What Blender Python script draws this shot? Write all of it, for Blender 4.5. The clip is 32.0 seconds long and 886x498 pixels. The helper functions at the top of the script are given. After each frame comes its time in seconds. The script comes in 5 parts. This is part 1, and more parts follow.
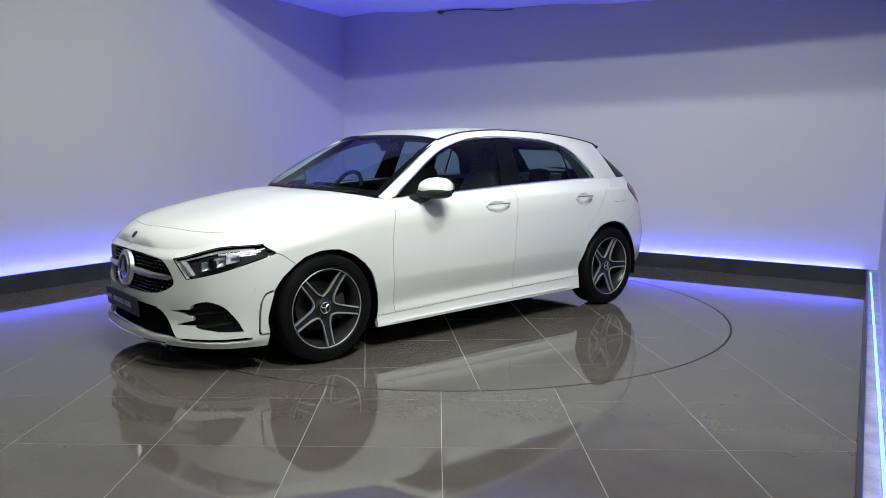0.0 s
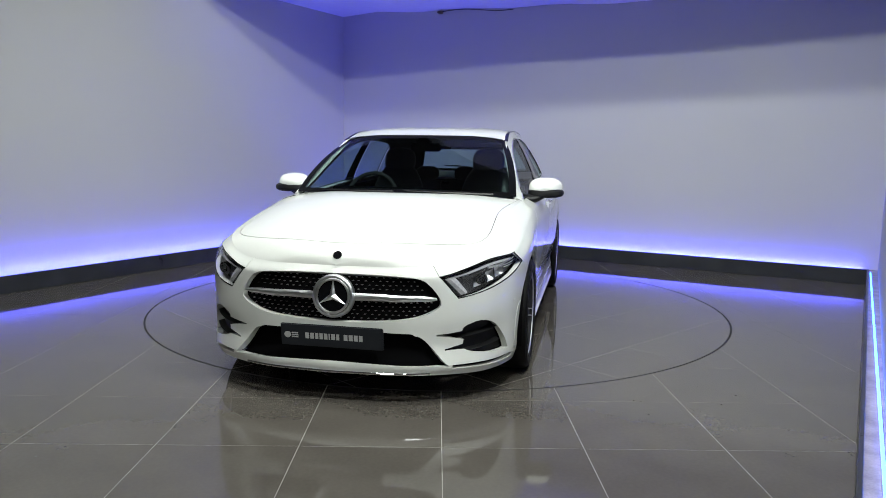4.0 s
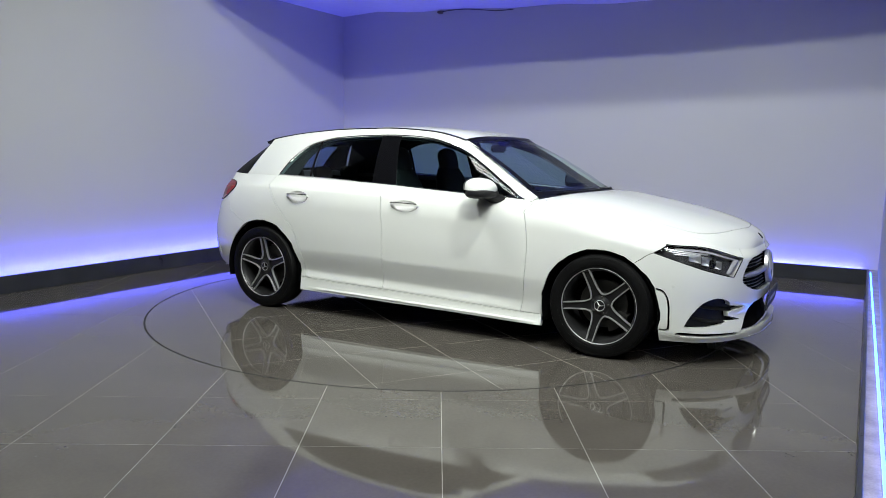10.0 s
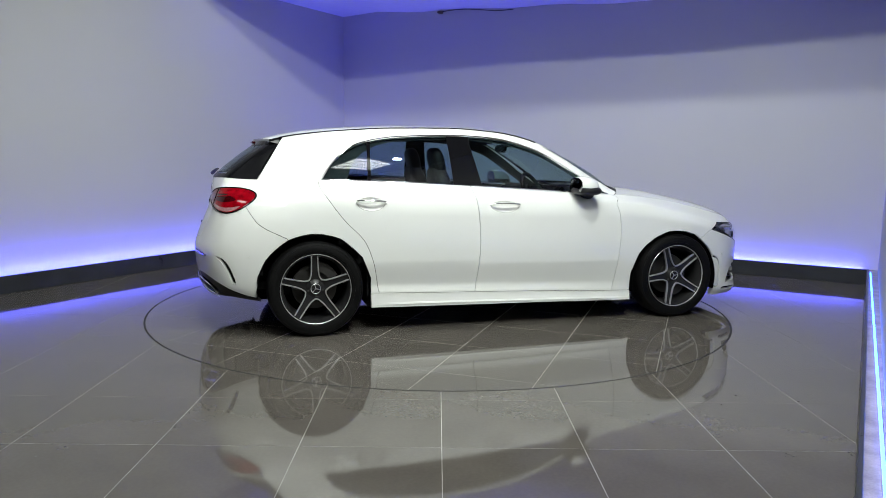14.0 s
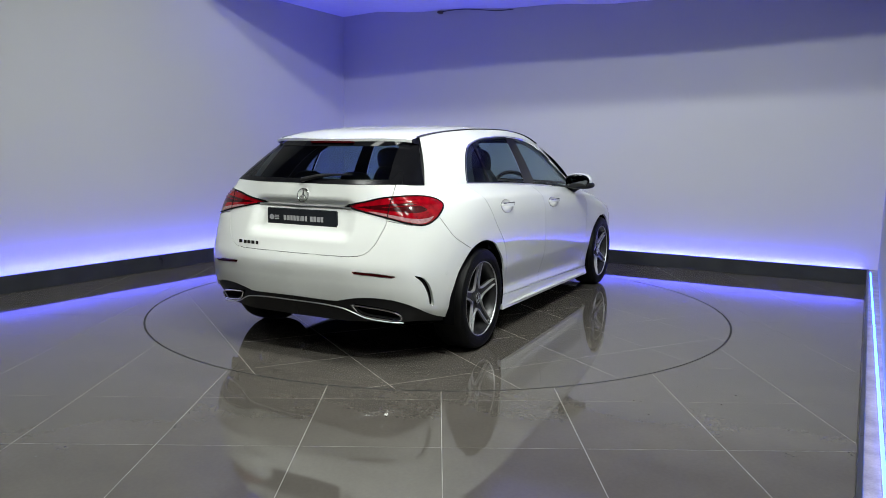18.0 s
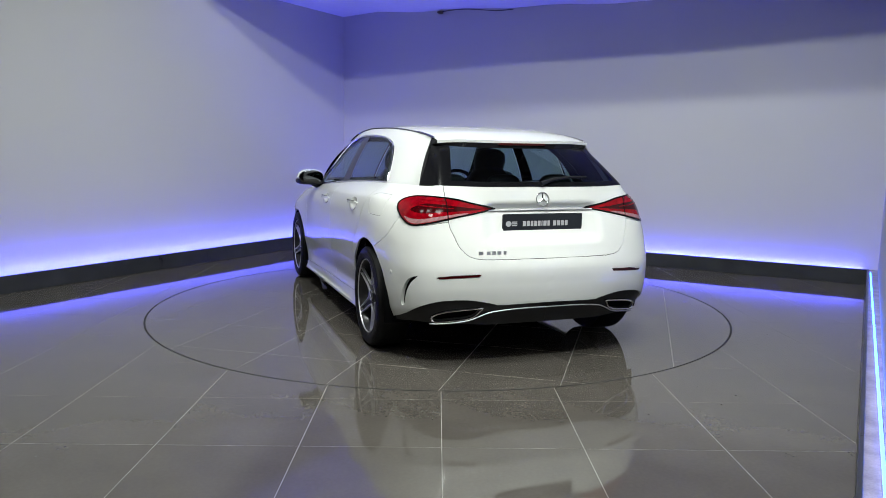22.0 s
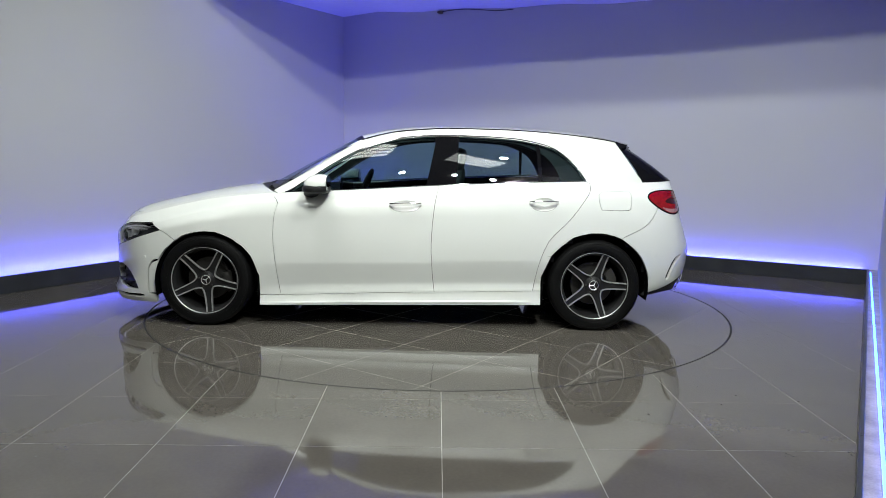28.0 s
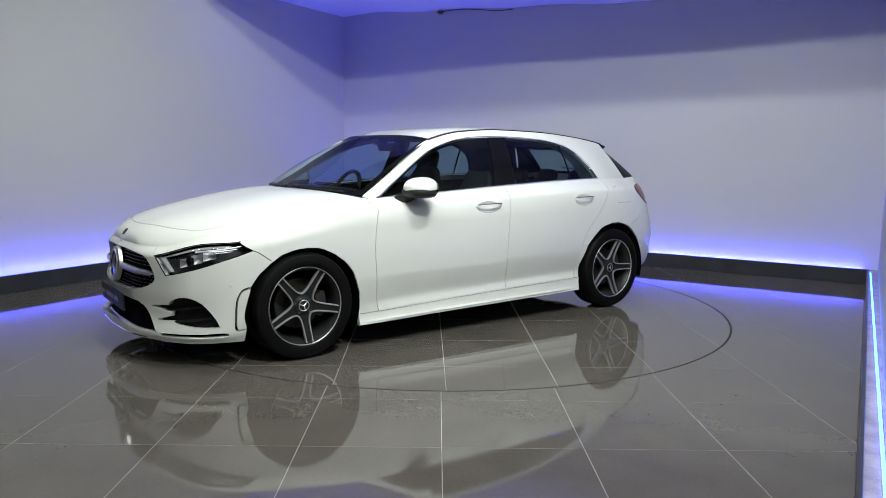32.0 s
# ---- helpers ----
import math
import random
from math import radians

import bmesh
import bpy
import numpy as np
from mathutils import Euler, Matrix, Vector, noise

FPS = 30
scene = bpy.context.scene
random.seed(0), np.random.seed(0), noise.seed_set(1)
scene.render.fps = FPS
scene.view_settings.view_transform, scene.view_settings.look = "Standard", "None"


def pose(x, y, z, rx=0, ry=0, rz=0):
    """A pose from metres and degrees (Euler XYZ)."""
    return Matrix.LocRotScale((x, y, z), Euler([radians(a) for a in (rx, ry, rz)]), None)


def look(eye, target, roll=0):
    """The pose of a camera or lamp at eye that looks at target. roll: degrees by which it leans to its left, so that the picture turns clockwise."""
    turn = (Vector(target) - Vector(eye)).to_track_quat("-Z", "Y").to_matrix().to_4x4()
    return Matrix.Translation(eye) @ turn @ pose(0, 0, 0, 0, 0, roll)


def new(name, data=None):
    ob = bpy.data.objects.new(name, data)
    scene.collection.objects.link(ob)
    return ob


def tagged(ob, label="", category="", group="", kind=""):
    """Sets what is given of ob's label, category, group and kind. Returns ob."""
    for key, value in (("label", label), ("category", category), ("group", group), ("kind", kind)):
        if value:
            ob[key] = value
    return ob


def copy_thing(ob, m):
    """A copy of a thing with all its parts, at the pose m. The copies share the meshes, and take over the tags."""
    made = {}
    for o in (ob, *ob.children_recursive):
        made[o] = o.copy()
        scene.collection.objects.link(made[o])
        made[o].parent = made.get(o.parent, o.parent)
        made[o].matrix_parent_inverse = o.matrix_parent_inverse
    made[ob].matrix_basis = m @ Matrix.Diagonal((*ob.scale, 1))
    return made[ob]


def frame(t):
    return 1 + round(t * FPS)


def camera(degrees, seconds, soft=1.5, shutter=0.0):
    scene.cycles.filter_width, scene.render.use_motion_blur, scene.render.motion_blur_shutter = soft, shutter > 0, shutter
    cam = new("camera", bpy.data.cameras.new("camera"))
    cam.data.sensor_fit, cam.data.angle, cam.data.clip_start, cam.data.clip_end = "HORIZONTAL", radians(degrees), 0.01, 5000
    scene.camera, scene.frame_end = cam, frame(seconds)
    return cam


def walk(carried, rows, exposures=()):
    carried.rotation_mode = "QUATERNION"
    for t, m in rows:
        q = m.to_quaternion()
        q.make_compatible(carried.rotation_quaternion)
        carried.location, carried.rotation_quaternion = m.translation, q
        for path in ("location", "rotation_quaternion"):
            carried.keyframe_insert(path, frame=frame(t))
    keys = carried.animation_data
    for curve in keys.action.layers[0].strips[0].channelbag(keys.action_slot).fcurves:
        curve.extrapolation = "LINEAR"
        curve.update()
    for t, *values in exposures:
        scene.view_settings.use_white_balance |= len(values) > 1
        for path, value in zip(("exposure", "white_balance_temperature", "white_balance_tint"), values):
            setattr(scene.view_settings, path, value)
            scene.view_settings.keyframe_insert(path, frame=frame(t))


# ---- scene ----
cam = camera(62.19, 32.0, soft=0.9)
EYE = (0.030, -5.938, 1.233)
CAM = Matrix.Translation(EYE) @ pose(0, 0, 0, 90 - 7.518, 0, 0) @ pose(0, 0, 0, 0, 0, 0.765)
walk(cam, [(0.0, CAM), (32.0, CAM)], exposures=[(0.0, 0.0), (32.0, 0.0)])

# ---- the room's own axes: U runs into the depth, V along the back wall ----
ROOM = math.radians(30.0)
UX, UY = math.sin(ROOM), math.cos(ROOM)
VX, VY = math.cos(ROOM), -math.sin(ROOM)
BACK, LEFT, RIGHT = 3.17, -3.42, 3.13          # wall faces
P_BACK, P_LEFT, P_RIGHT = 3.08, -3.22, 3.035   # plinth faces
FRONT = -3.3                                   # where the side walls end
CEIL, HALL = 3.04, 4.4                         # low ceiling, hall ceiling
ROOM_POSE = Matrix(((VX, UX, 0, 0), (VY, UY, 0, 0), (0, 0, 1, 0), (0, 0, 0, 1)))  # local x = V, local y = U


def room_point(v, u, z=0.0):
    return ROOM_POSE @ Vector((v, u, z))


# ---- world: a dim indoor hall, all light comes from lamps ----
world = bpy.data.worlds.new("hall_air")
world.use_nodes = True
world.node_tree.nodes["Background"].inputs[0].default_value = (0.55, 0.6, 0.7, 1)
world.node_tree.nodes["Background"].inputs[1].default_value = 0.006
scene.world = world


# ---- materials ----
def mat(name, color, rough=0.5, metal=0.0, vary=0.0, scale=8.0, bump=0.0, fine=120.0, coat=0.0, spec=0.5, stain=0.0, stain_scale=1.5, tone=None, even=False):
    """A surface with two scales of variation: fine grain and broad stains, in metres."""
    m = bpy.data.materials.new(name)
    m.use_nodes = True
    nt = m.node_tree
    b = nt.nodes["Principled BSDF"]
    b.inputs["Base Color"].default_value = (*color, 1)
    b.inputs["Roughness"].default_value = rough
    b.inputs["Metallic"].default_value = metal
    b.inputs["Coat Weight"].default_value = coat
    b.inputs["Coat Roughness"].default_value = 0.02
    b.inputs["Specular IOR Level"].default_value = spec
    if vary or bump or stain:
        tc = nt.nodes.new("ShaderNodeTexCoord")
        grain = nt.nodes.new("ShaderNodeTexNoise")
        grain.inputs["Scale"].default_value = fine
        grain.inputs["Detail"].default_value = 4
        nt.links.new(tc.outputs["Object"], grain.inputs["Vector"])
        broad = nt.nodes.new("ShaderNodeTexNoise")
        broad.inputs["Scale"].default_value = stain_scale if stain else scale
        broad.inputs["Detail"].default_value = 6
        nt.links.new(tc.outputs["Object"], broad.inputs["Vector"])
        add = nt.nodes.new("ShaderNodeMath")
        add.operation = "MULTIPLY_ADD"
        add.inputs[1].default_value = 0.4
        nt.links.new(grain.outputs["Fac"], add.inputs[0])
        nt.links.new(broad.outputs["Fac"], add.inputs[2])
        ramp = nt.nodes.new("ShaderNodeValToRGB")
        k = max(vary, stain)
        t = tone or color
        ramp.color_ramp.elements[0].position, ramp.color_ramp.elements[1].position = 0.45, 0.95
        ramp.color_ramp.elements[0].color = (*[c * (1 - k) for c in t], 1)
        ramp.color_ramp.elements[1].color = (*[min(1, c * (1 + k)) for c in color], 1)
        nt.links.new(add.outputs[0], ramp.inputs[0])
        nt.links.new(ramp.outputs[0], b.inputs["Base Color"])
        rr = nt.nodes.new("ShaderNodeMapRange")
        rr.inputs["From Min"].default_value, rr.inputs["From Max"].default_value = 0.35, 0.95
        rr.inputs["To Min"].default_value, rr.inputs["To Max"].default_value = rough * 0.75, min(1, rough * 1.3)
        nt.links.new(add.outputs[0], rr.inputs["Value"])
        if not even:
            nt.links.new(rr.outputs[0], b.inputs["Roughness"])
        if bump:
            bp = nt.nodes.new("ShaderNodeBump")
            bp.inputs["Strength"].default_value = bump
            bp.inputs["Distance"].default_value = 0.002
            nt.links.new(grain.outputs["Fac"], bp.inputs["Height"])
            nt.links.new(bp.outputs[0], b.inputs["Normal"])
    return m


def glow(name, color, strength):
    m = bpy.data.materials.new(name)
    m.use_nodes = True
    b = m.node_tree.nodes["Principled BSDF"]
    b.inputs["Base Color"].default_value = (*color, 1)
    b.inputs["Emission Color"].default_value = (*color, 1)
    b.inputs["Emission Strength"].default_value = strength
    return m


def glass(name, color, rough=0.0, alpha=0.75):
    """Tinted car glass: a clear film mixed with a mirror-like face."""
    m = bpy.data.materials.new(name)
    m.use_nodes = True
    nt = m.node_tree
    nt.nodes.remove(nt.nodes["Principled BSDF"])
    out = nt.nodes["Material Output"]
    clear = nt.nodes.new("ShaderNodeBsdfTransparent")
    clear.inputs[0].default_value = (*color, 1)
    gloss = nt.nodes.new("ShaderNodeBsdfGlossy")
    gloss.inputs["Roughness"].default_value = rough
    gloss.inputs["Color"].default_value = (1, 1, 1, 1)
    face = nt.nodes.new("ShaderNodeLayerWeight")
    face.inputs["Blend"].default_value = 0.5
    steep = nt.nodes.new("ShaderNodeMath")
    steep.operation = "POWER"
    steep.inputs[1].default_value = 5.0
    nt.links.new(face.outputs["Facing"], steep.inputs[0])
    fres = nt.nodes.new("ShaderNodeMath")
    fres.operation = "MULTIPLY_ADD"
    fres.inputs[1].default_value, fres.inputs[2].default_value = 0.45, 0.040
    nt.links.new(steep.outputs[0], fres.inputs[0])
    mix = nt.nodes.new("ShaderNodeMixShader")
    nt.links.new(fres.outputs[0], mix.inputs[0])
    nt.links.new(clear.outputs[0], mix.inputs[1])
    nt.links.new(gloss.outputs[0], mix.inputs[2])
    nt.links.new(mix.outputs[0], out.inputs[0])
    return m


WALL = mat("wall_paint", (0.47, 0.47, 0.475), 0.55, vary=0.015, bump=0.06, fine=220, stain=0.02, stain_scale=0.7)
CEILING = mat("ceiling_sheet", (0.76, 0.76, 0.78), 0.55, spec=0.2, vary=0.03, fine=9, even=True)
PLINTH = mat("plinth_board", (0.028, 0.030, 0.036), 0.32, vary=0.25, scale=5, bump=0.08, fine=160)
LEDGE = mat("ledge_board", (0.32, 0.30, 0.38), 0.45, vary=0.3, scale=9, bump=0.1, stain=0.45, stain_scale=9)
TILE = mat("porcelain_tile", (0.086, 0.077, 0.068), 0.05, spec=0.58, vary=0.10, fine=60, stain=0.16, stain_scale=2.2, even=True)
GROUT = mat("grout", (0.33, 0.32, 0.30), 0.8, vary=0.25, scale=12, bump=0.3)
SPECK = mat("dried_dirt", (0.03, 0.026, 0.022), 0.7, vary=0.3)
SEAM = mat("turntable_seam", (0.012, 0.012, 0.012), 0.7)
LED = glow("led_tape", (0.060, 0.068, 1.0), 275.0)
LED_ROPE = glow("led_rope", (0.02, 0.11, 1.0), 26.0)
LED_BACK = mat("led_backing", (0.5, 0.52, 0.6), 0.5, vary=0.1)
LAMP = glow("lamp_panel", (0.95, 1.0, 0.94), 14.0)
LAMP_BODY = mat("lamp_housing", (0.75, 0.75, 0.75), 0.4, vary=0.04)
# tones of the unseen hall, kept dark to hold down white bounce
HALL_WALL = mat("hall_wall", (0.07, 0.07, 0.072), 0.7, vary=0.05, bump=0.1, stain=0.06)
HALL_CEIL = mat("hall_ceiling", (0.08, 0.08, 0.085), 0.8, vary=0.1, bump=0.1)
HALL_FLOOR = mat("hall_floor", (0.07, 0.065, 0.058), 0.12, vary=0.12)

PAINT = mat("white_paint", (0.64, 0.65, 0.63), 0.45, spec=0.05, vary=0.006, fine=900, scale=3, coat=1.0)
BLACK = mat("black_plastic", (0.008, 0.008, 0.009), 0.42, spec=0.28, vary=0.2, bump=0.15, fine=500)
GLOSS = mat("gloss_black", (0.004, 0.004, 0.005), 0.025, spec=0.2)
DARK = mat("dark_cavity", (0.0025, 0.0025, 0.003), 0.8, spec=0.03, vary=0.2)
CHROME = mat("chrome", (0.80, 0.81, 0.83), 0.06, metal=1.0)
SATIN = mat("satin_silver", (0.56, 0.57, 0.59), 0.38, metal=1.0, vary=0.05, fine=400)
RUBBER = mat("tyre_rubber", (0.0035, 0.0035, 0.0038), 0.5, spec=0.13, vary=0.25, bump=0.2, fine=260)
RIM = mat("wheel_grey", (0.010, 0.010, 0.011), 0.34, spec=0.4, vary=0.12, fine=500)
# lighter than RIM: light on the barrel's inside is put into the colour
BARREL = mat("lit_barrel_grey", (0.035, 0.035, 0.037), 0.34, metal=0.6, vary=0.15, fine=300)
CUTFACE = mat("machined_face", (0.52, 0.52, 0.53), 0.34, metal=0.7, vary=0.06, fine=600)
BRAKE = mat("brake_iron", (0.05, 0.048, 0.046), 0.45, metal=0.5, vary=0.2, fine=300)
CABIN = mat("cabin_trim", (0.008, 0.008, 0.009), 0.6, spec=0.2, vary=0.25, bump=0.2, fine=300)
SEAT = mat("seat_cover", (0.012, 0.012, 0.013), 0.5, vary=0.2, bump=0.3, fine=400)
GLASS = glass("tinted_glass", (0.46, 0.60, 0.60))
SCREEN = glass("screen_glass", (0.56, 0.66, 0.67))
DARKGLASS = glass("privacy_glass", (0.42, 0.53, 0.55))
FRIT = mat("glass_border_black", (0.004, 0.004, 0.005), 0.22, spec=0.08, vary=0.1)
LENS = glass("lamp_lens", (0.93, 0.93, 0.95))
REDLENS = mat("red_lens", (0.20, 0.001, 0.005), 0.05, spec=0.5, vary=0.45, scale=26)
REDDARK = mat("dark_red_lens", (0.035, 0.001, 0.002), 0.10, spec=0.4, vary=0.2)
CLEARLENS = mat("clear_lens", (0.40, 0.40, 0.42), 0.12, coat=0.6, vary=0.2, scale=60)
SMOKED = mat("smoked_lens", (0.30, 0.16, 0.17), 0.12, coat=0.6, vary=0.3, scale=60)
LAMPREF = mat("lamp_reflector", (0.82, 0.83, 0.85), 0.30, metal=1.0, vary=0.06, fine=200)
MIRROR = mat("mirror_glass", (0.16, 0.17, 0.18), 0.02, metal=1.0)
HANDLE_CUP = mat("handle_cup_paint", (0.74, 0.74, 0.73), 0.2, coat=1.0, vary=0.01)
LINING = mat("lining_cloth", (0.035, 0.035, 0.037), 0.8, vary=0.15, bump=0.2, fine=300)
BOWL = mat("lamp_bowl", (0.05, 0.05, 0.055), 0.25, spec=0.3, vary=0.15)
PLATE = mat("plate_black", (0.020, 0.022, 0.027), 0.35, spec=0.12, vary=0.1)
PRINT = mat("plate_print", (0.42, 0.42, 0.43), 0.4, vary=0.05)


# ---- mesh helpers ----
def part(name, bm, material, parent=None, label="", smooth=True):
    me = bpy.data.meshes.new(name)
    bm.to_mesh(me)
    bm.free()
    me.materials.append(material)
    if smooth:
        me.polygons.foreach_set("use_smooth", [True] * len(me.polygons))
        me.set_sharp_from_angle(angle=math.radians(34))
        if "face_way" in me.attributes:
            ways = np.zeros(len(me.vertices) * 3, np.float32)
            me.attributes["face_way"].data.foreach_get("vector", ways)
            me.normals_split_custom_set_from_vertices(ways.reshape(-1, 3).tolist())
    ob = new(name, me)
    if parent:
        ob.parent = parent
    if label:
        ob["label"] = label
    return ob


def box(bm, lo, hi, bevel=0.0, seg=2):
    v = [bm.verts.new((x, y, z)) for x in (lo[0], hi[0]) for y in (lo[1], hi[1]) for z in (lo[2], hi[2])]
    fs = [bm.faces.new([v[i] for i in q]) for q in ((0, 1, 3, 2), (4, 6, 7, 5), (0, 4, 5, 1), (2, 3, 7, 6), (0, 2, 6, 4), (1, 5, 7, 3))]
    if bevel:
        es = list({e for f in fs for e in f.edges})
        bmesh.ops.bevel(bm, geom=es, offset=bevel, segments=seg, affect="EDGES", clamp_overlap=True)
    return v


def prism(bm, pts, z0, z1):
    """An upright prism over a flat outline (x, y)."""
    lo = [bm.verts.new((x, y, z0)) for x, y in pts]
    hi = [bm.verts.new((x, y, z1)) for x, y in pts]
    n = len(pts)
    bm.faces.new(lo[::-1])
    bm.faces.new(hi)
    for i in range(n):
        j = (i + 1) % n
        bm.faces.new((lo[i], lo[j], hi[j], hi[i]))


def tube(bm, pts, r, sides=8, closed=False, flat=1.0):
    """A round bar along a line of points; r may be a number or one radius a point."""
    n = len(pts)
    rings = []
    for i, p in enumerate(pts):
        p = Vector(p)
        a = Vector(pts[(i - 1) % n] if closed or i else p)
        b = Vector(pts[(i + 1) % n] if closed or i < n - 1 else p)
        d = (b - a).normalized()
        up = Vector((0, 0, 1)) if abs(d.z) < 0.9 else Vector((1, 0, 0))
        s = d.cross(up).normalized()
        w = s.cross(d)
        rad = r[i] if isinstance(r, (list, tuple)) else r
        rings.append([bm.verts.new(p + s * math.cos(k * math.tau / sides) * rad + w * math.sin(k * math.tau / sides) * rad * flat) for k in range(sides)])
    for i in range(n if closed else n - 1):
        a, b = rings[i], rings[(i + 1) % n]
        for k in range(sides):
            bm.faces.new((a[k], a[(k + 1) % sides], b[(k + 1) % sides], b[k]))
    if not closed:
        bm.faces.new(rings[0][::-1])
        bm.faces.new(rings[-1])


def lathe(bm, profile, n=48, axis_y=True):
    """Turns a profile of (radius, across) round the y axis."""
    rings = []
    for k in range(n):
        a = k * math.tau / n
        rings.append([bm.verts.new((r * math.cos(a), y, r * math.sin(a))) for r, y in profile])
    for k in range(n):
        a, b = rings[k], rings[(k + 1) % n]
        for i in range(len(profile) - 1):
            bm.faces.new((a[i], b[i], b[i + 1], a[i + 1]))


# ---- the room ----
def structure(name, bm, material, label, category, smooth=False):
    ob = part(name, bm, material, None, label, smooth)
    ob.matrix_world = ROOM_POSE
    return tagged(ob, label, category, kind="structure")


def build_room():
    bm = bmesh.new()
    box(bm, (LEFT - 0.15, BACK, 0), (RIGHT + 0.15, BACK + 0.15, HALL))
    structure("wall_back", bm, WALL, "smooth white painted back wall", "wall")
    bm = bmesh.new()
    box(bm, (LEFT - 0.15, FRONT, 0), (LEFT, BACK, HALL))
    structure("wall_side", bm, WALL, "smooth white painted side wall", "wall")
    bm = bmesh.new()
    box(bm, (RIGHT, FRONT, 0), (RIGHT + 0.15, BACK, HALL))
    structure("wall_end", bm, WALL, "white painted wall beside the bay", "wall")
    # low ceiling over the rear of the bay, its free edge a little higher at one end
    bm = bmesh.new()
    n = 24
    rows = []
    for i in range(n + 1):
        v = LEFT + (RIGHT - LEFT) * i / n
        rise = 0.012 + 0.023 * max(0.0, v + 1.0) ** 1.12 + 0.010 * math.sin(v * 1.9 + 1.0)
        sag = 0.045 * max(0.0, v + 2.9) + 0.012 * math.sin(v * 5.0)   # the sheet droops along the back wall
        rows.append([bm.verts.new((v, EDGE_U, CEIL - 0.045 + rise)), bm.verts.new((v, 1.8, CEIL + rise * 0.3 - 0.4 * sag)), bm.verts.new((v, BACK, CEIL + 0.02 - sag)),
                     bm.verts.new((v, BACK, CEIL + 0.10)), bm.verts.new((v, EDGE_U, CEIL - 0.025 + rise))])
    for a, b in zip(rows, rows[1:]):
        for k in range(5):
            bm.faces.new((a[k], b[k], b[(k + 1) % 5], a[(k + 1) % 5]))
    bm.faces.new(rows[0])
    bm.faces.new(rows[-1][::-1])
    structure("ceiling", bm, CEILING, "low white sheet ceiling over the bay", "ceiling", True)
    # plinth boards with a lit trough behind them
    for name, lo, hi in (("baseboard_back", (P_LEFT, P_BACK, 0), (P_RIGHT, P_BACK + 0.018, 0.150)),
                         ("baseboard_side", (P_LEFT - 0.018, FRONT, 0), (P_LEFT, P_BACK + 0.018, 0.152)),
                         ("baseboard_end", (P_RIGHT, FRONT, 0), (P_RIGHT + 0.018, P_BACK + 0.018, 0.152))):
        bm = bmesh.new()
        box(bm, lo, hi, 0.002, 1)
        structure(name, bm, PLINTH, "dark grey satin plinth board", "plinth")
    for name, lo, hi in (("ledge_back", (P_LEFT, P_BACK + 0.018, 0.0), (P_RIGHT, BACK, 0.115)),
                         ("ledge_side", (LEFT, FRONT, 0.0), (P_LEFT - 0.018, BACK, 0.115)),
                         ("ledge_end", (P_RIGHT + 0.018, FRONT, 0.0), (RIGHT, BACK, 0.138))):
        bm = bmesh.new()
        box(bm, lo, hi)
        structure(name, bm, LEDGE, "scuffed pale ledge board behind the plinth", "ledge")


EDGE_U = 0.30
build_room()


def led_strip(a, b, side, label, glowing, w):
    """A tape of lit beads on a backing, between two points of the room (v, u, z)."""
    a, b = Vector(a), Vector(b)
    d = (b - a).normalized()
    s = Vector((d.y, -d.x, 0)) * side
    thing = tagged(new("led_strip"), label, "light strip", "light strips along the walls")
    thing.matrix_world = ROOM_POSE
    bm = bmesh.new()
    prism(bm, [(p + s * k).to_2d()[:] for p, k in ((a, -w), (b, -w), (b, w), (a, w))], a.z, a.z + 0.003)
    part("tape", bm, LED_BACK, thing)
    bm = bmesh.new()
    w *= 0.75
    prism(bm, [(p + s * k).to_2d()[:] for p, k in ((a, -w), (b, -w), (b, w), (a, w))], a.z + 0.0035, a.z + 0.006)
    part("diffuser", bm, glowing, thing, "glowing blue diffuser")
    return thing


led_strip((P_LEFT + 0.05, BACK - 0.035, 0.116), (P_RIGHT - 0.05, BACK - 0.035, 0.116), 1, "blue glowing light strip in the trough by the back wall", LED, 0.007)
led_strip((LEFT + 0.06, FRONT + 0.1, 0.116), (LEFT + 0.06, BACK - 0.1, 0.116), 1, "blue glowing light strip in the trough by the side wall", LED, 0.007)
led_strip((3.120, -2.6, 0.139), (3.066, BACK - 0.25, 0.139), 1, "cyan glowing rope of light on the scuffed ledge", LED_ROPE, 0.0075)


# ---- unseen hall added around and behind the camera, dark to bounce little light ----
def build_hall():
    bm = bmesh.new()
    box(bm, (-9, -14, HALL), (9, BACK + 0.15, HALL + 0.2))
    structure("ceiling_hall", bm, HALL_CEIL, "dark hall ceiling, added out of view", "ceiling")
    for name, lo, hi in (("wall_hall_far", (-9, -14.2, 0), (9, -14, HALL)), ("wall_hall_west", (-9.2, -14, 0), (-9, FRONT, HALL)), ("wall_hall_east", (9, -14, 0), (9.2, FRONT, HALL)),
                         ("wall_hall_wing", (-9, FRONT, 0), (LEFT - 0.15, FRONT + 0.15, HALL)), ("wall_hall_return", (RIGHT + 0.15, FRONT, 0), (9, FRONT + 0.15, HALL))):
        bm = bmesh.new()
        box(bm, lo, hi)
        structure(name, bm, HALL_WALL, "plain grey hall wall, added out of view", "wall")
    bm = bmesh.new()
    box(bm, (-9, -14, -0.05), (9, -4.2, -0.004))
    structure("floor_hall", bm, HALL_FLOOR, "polished grey hall floor, added out of view", "floor")


build_hall()


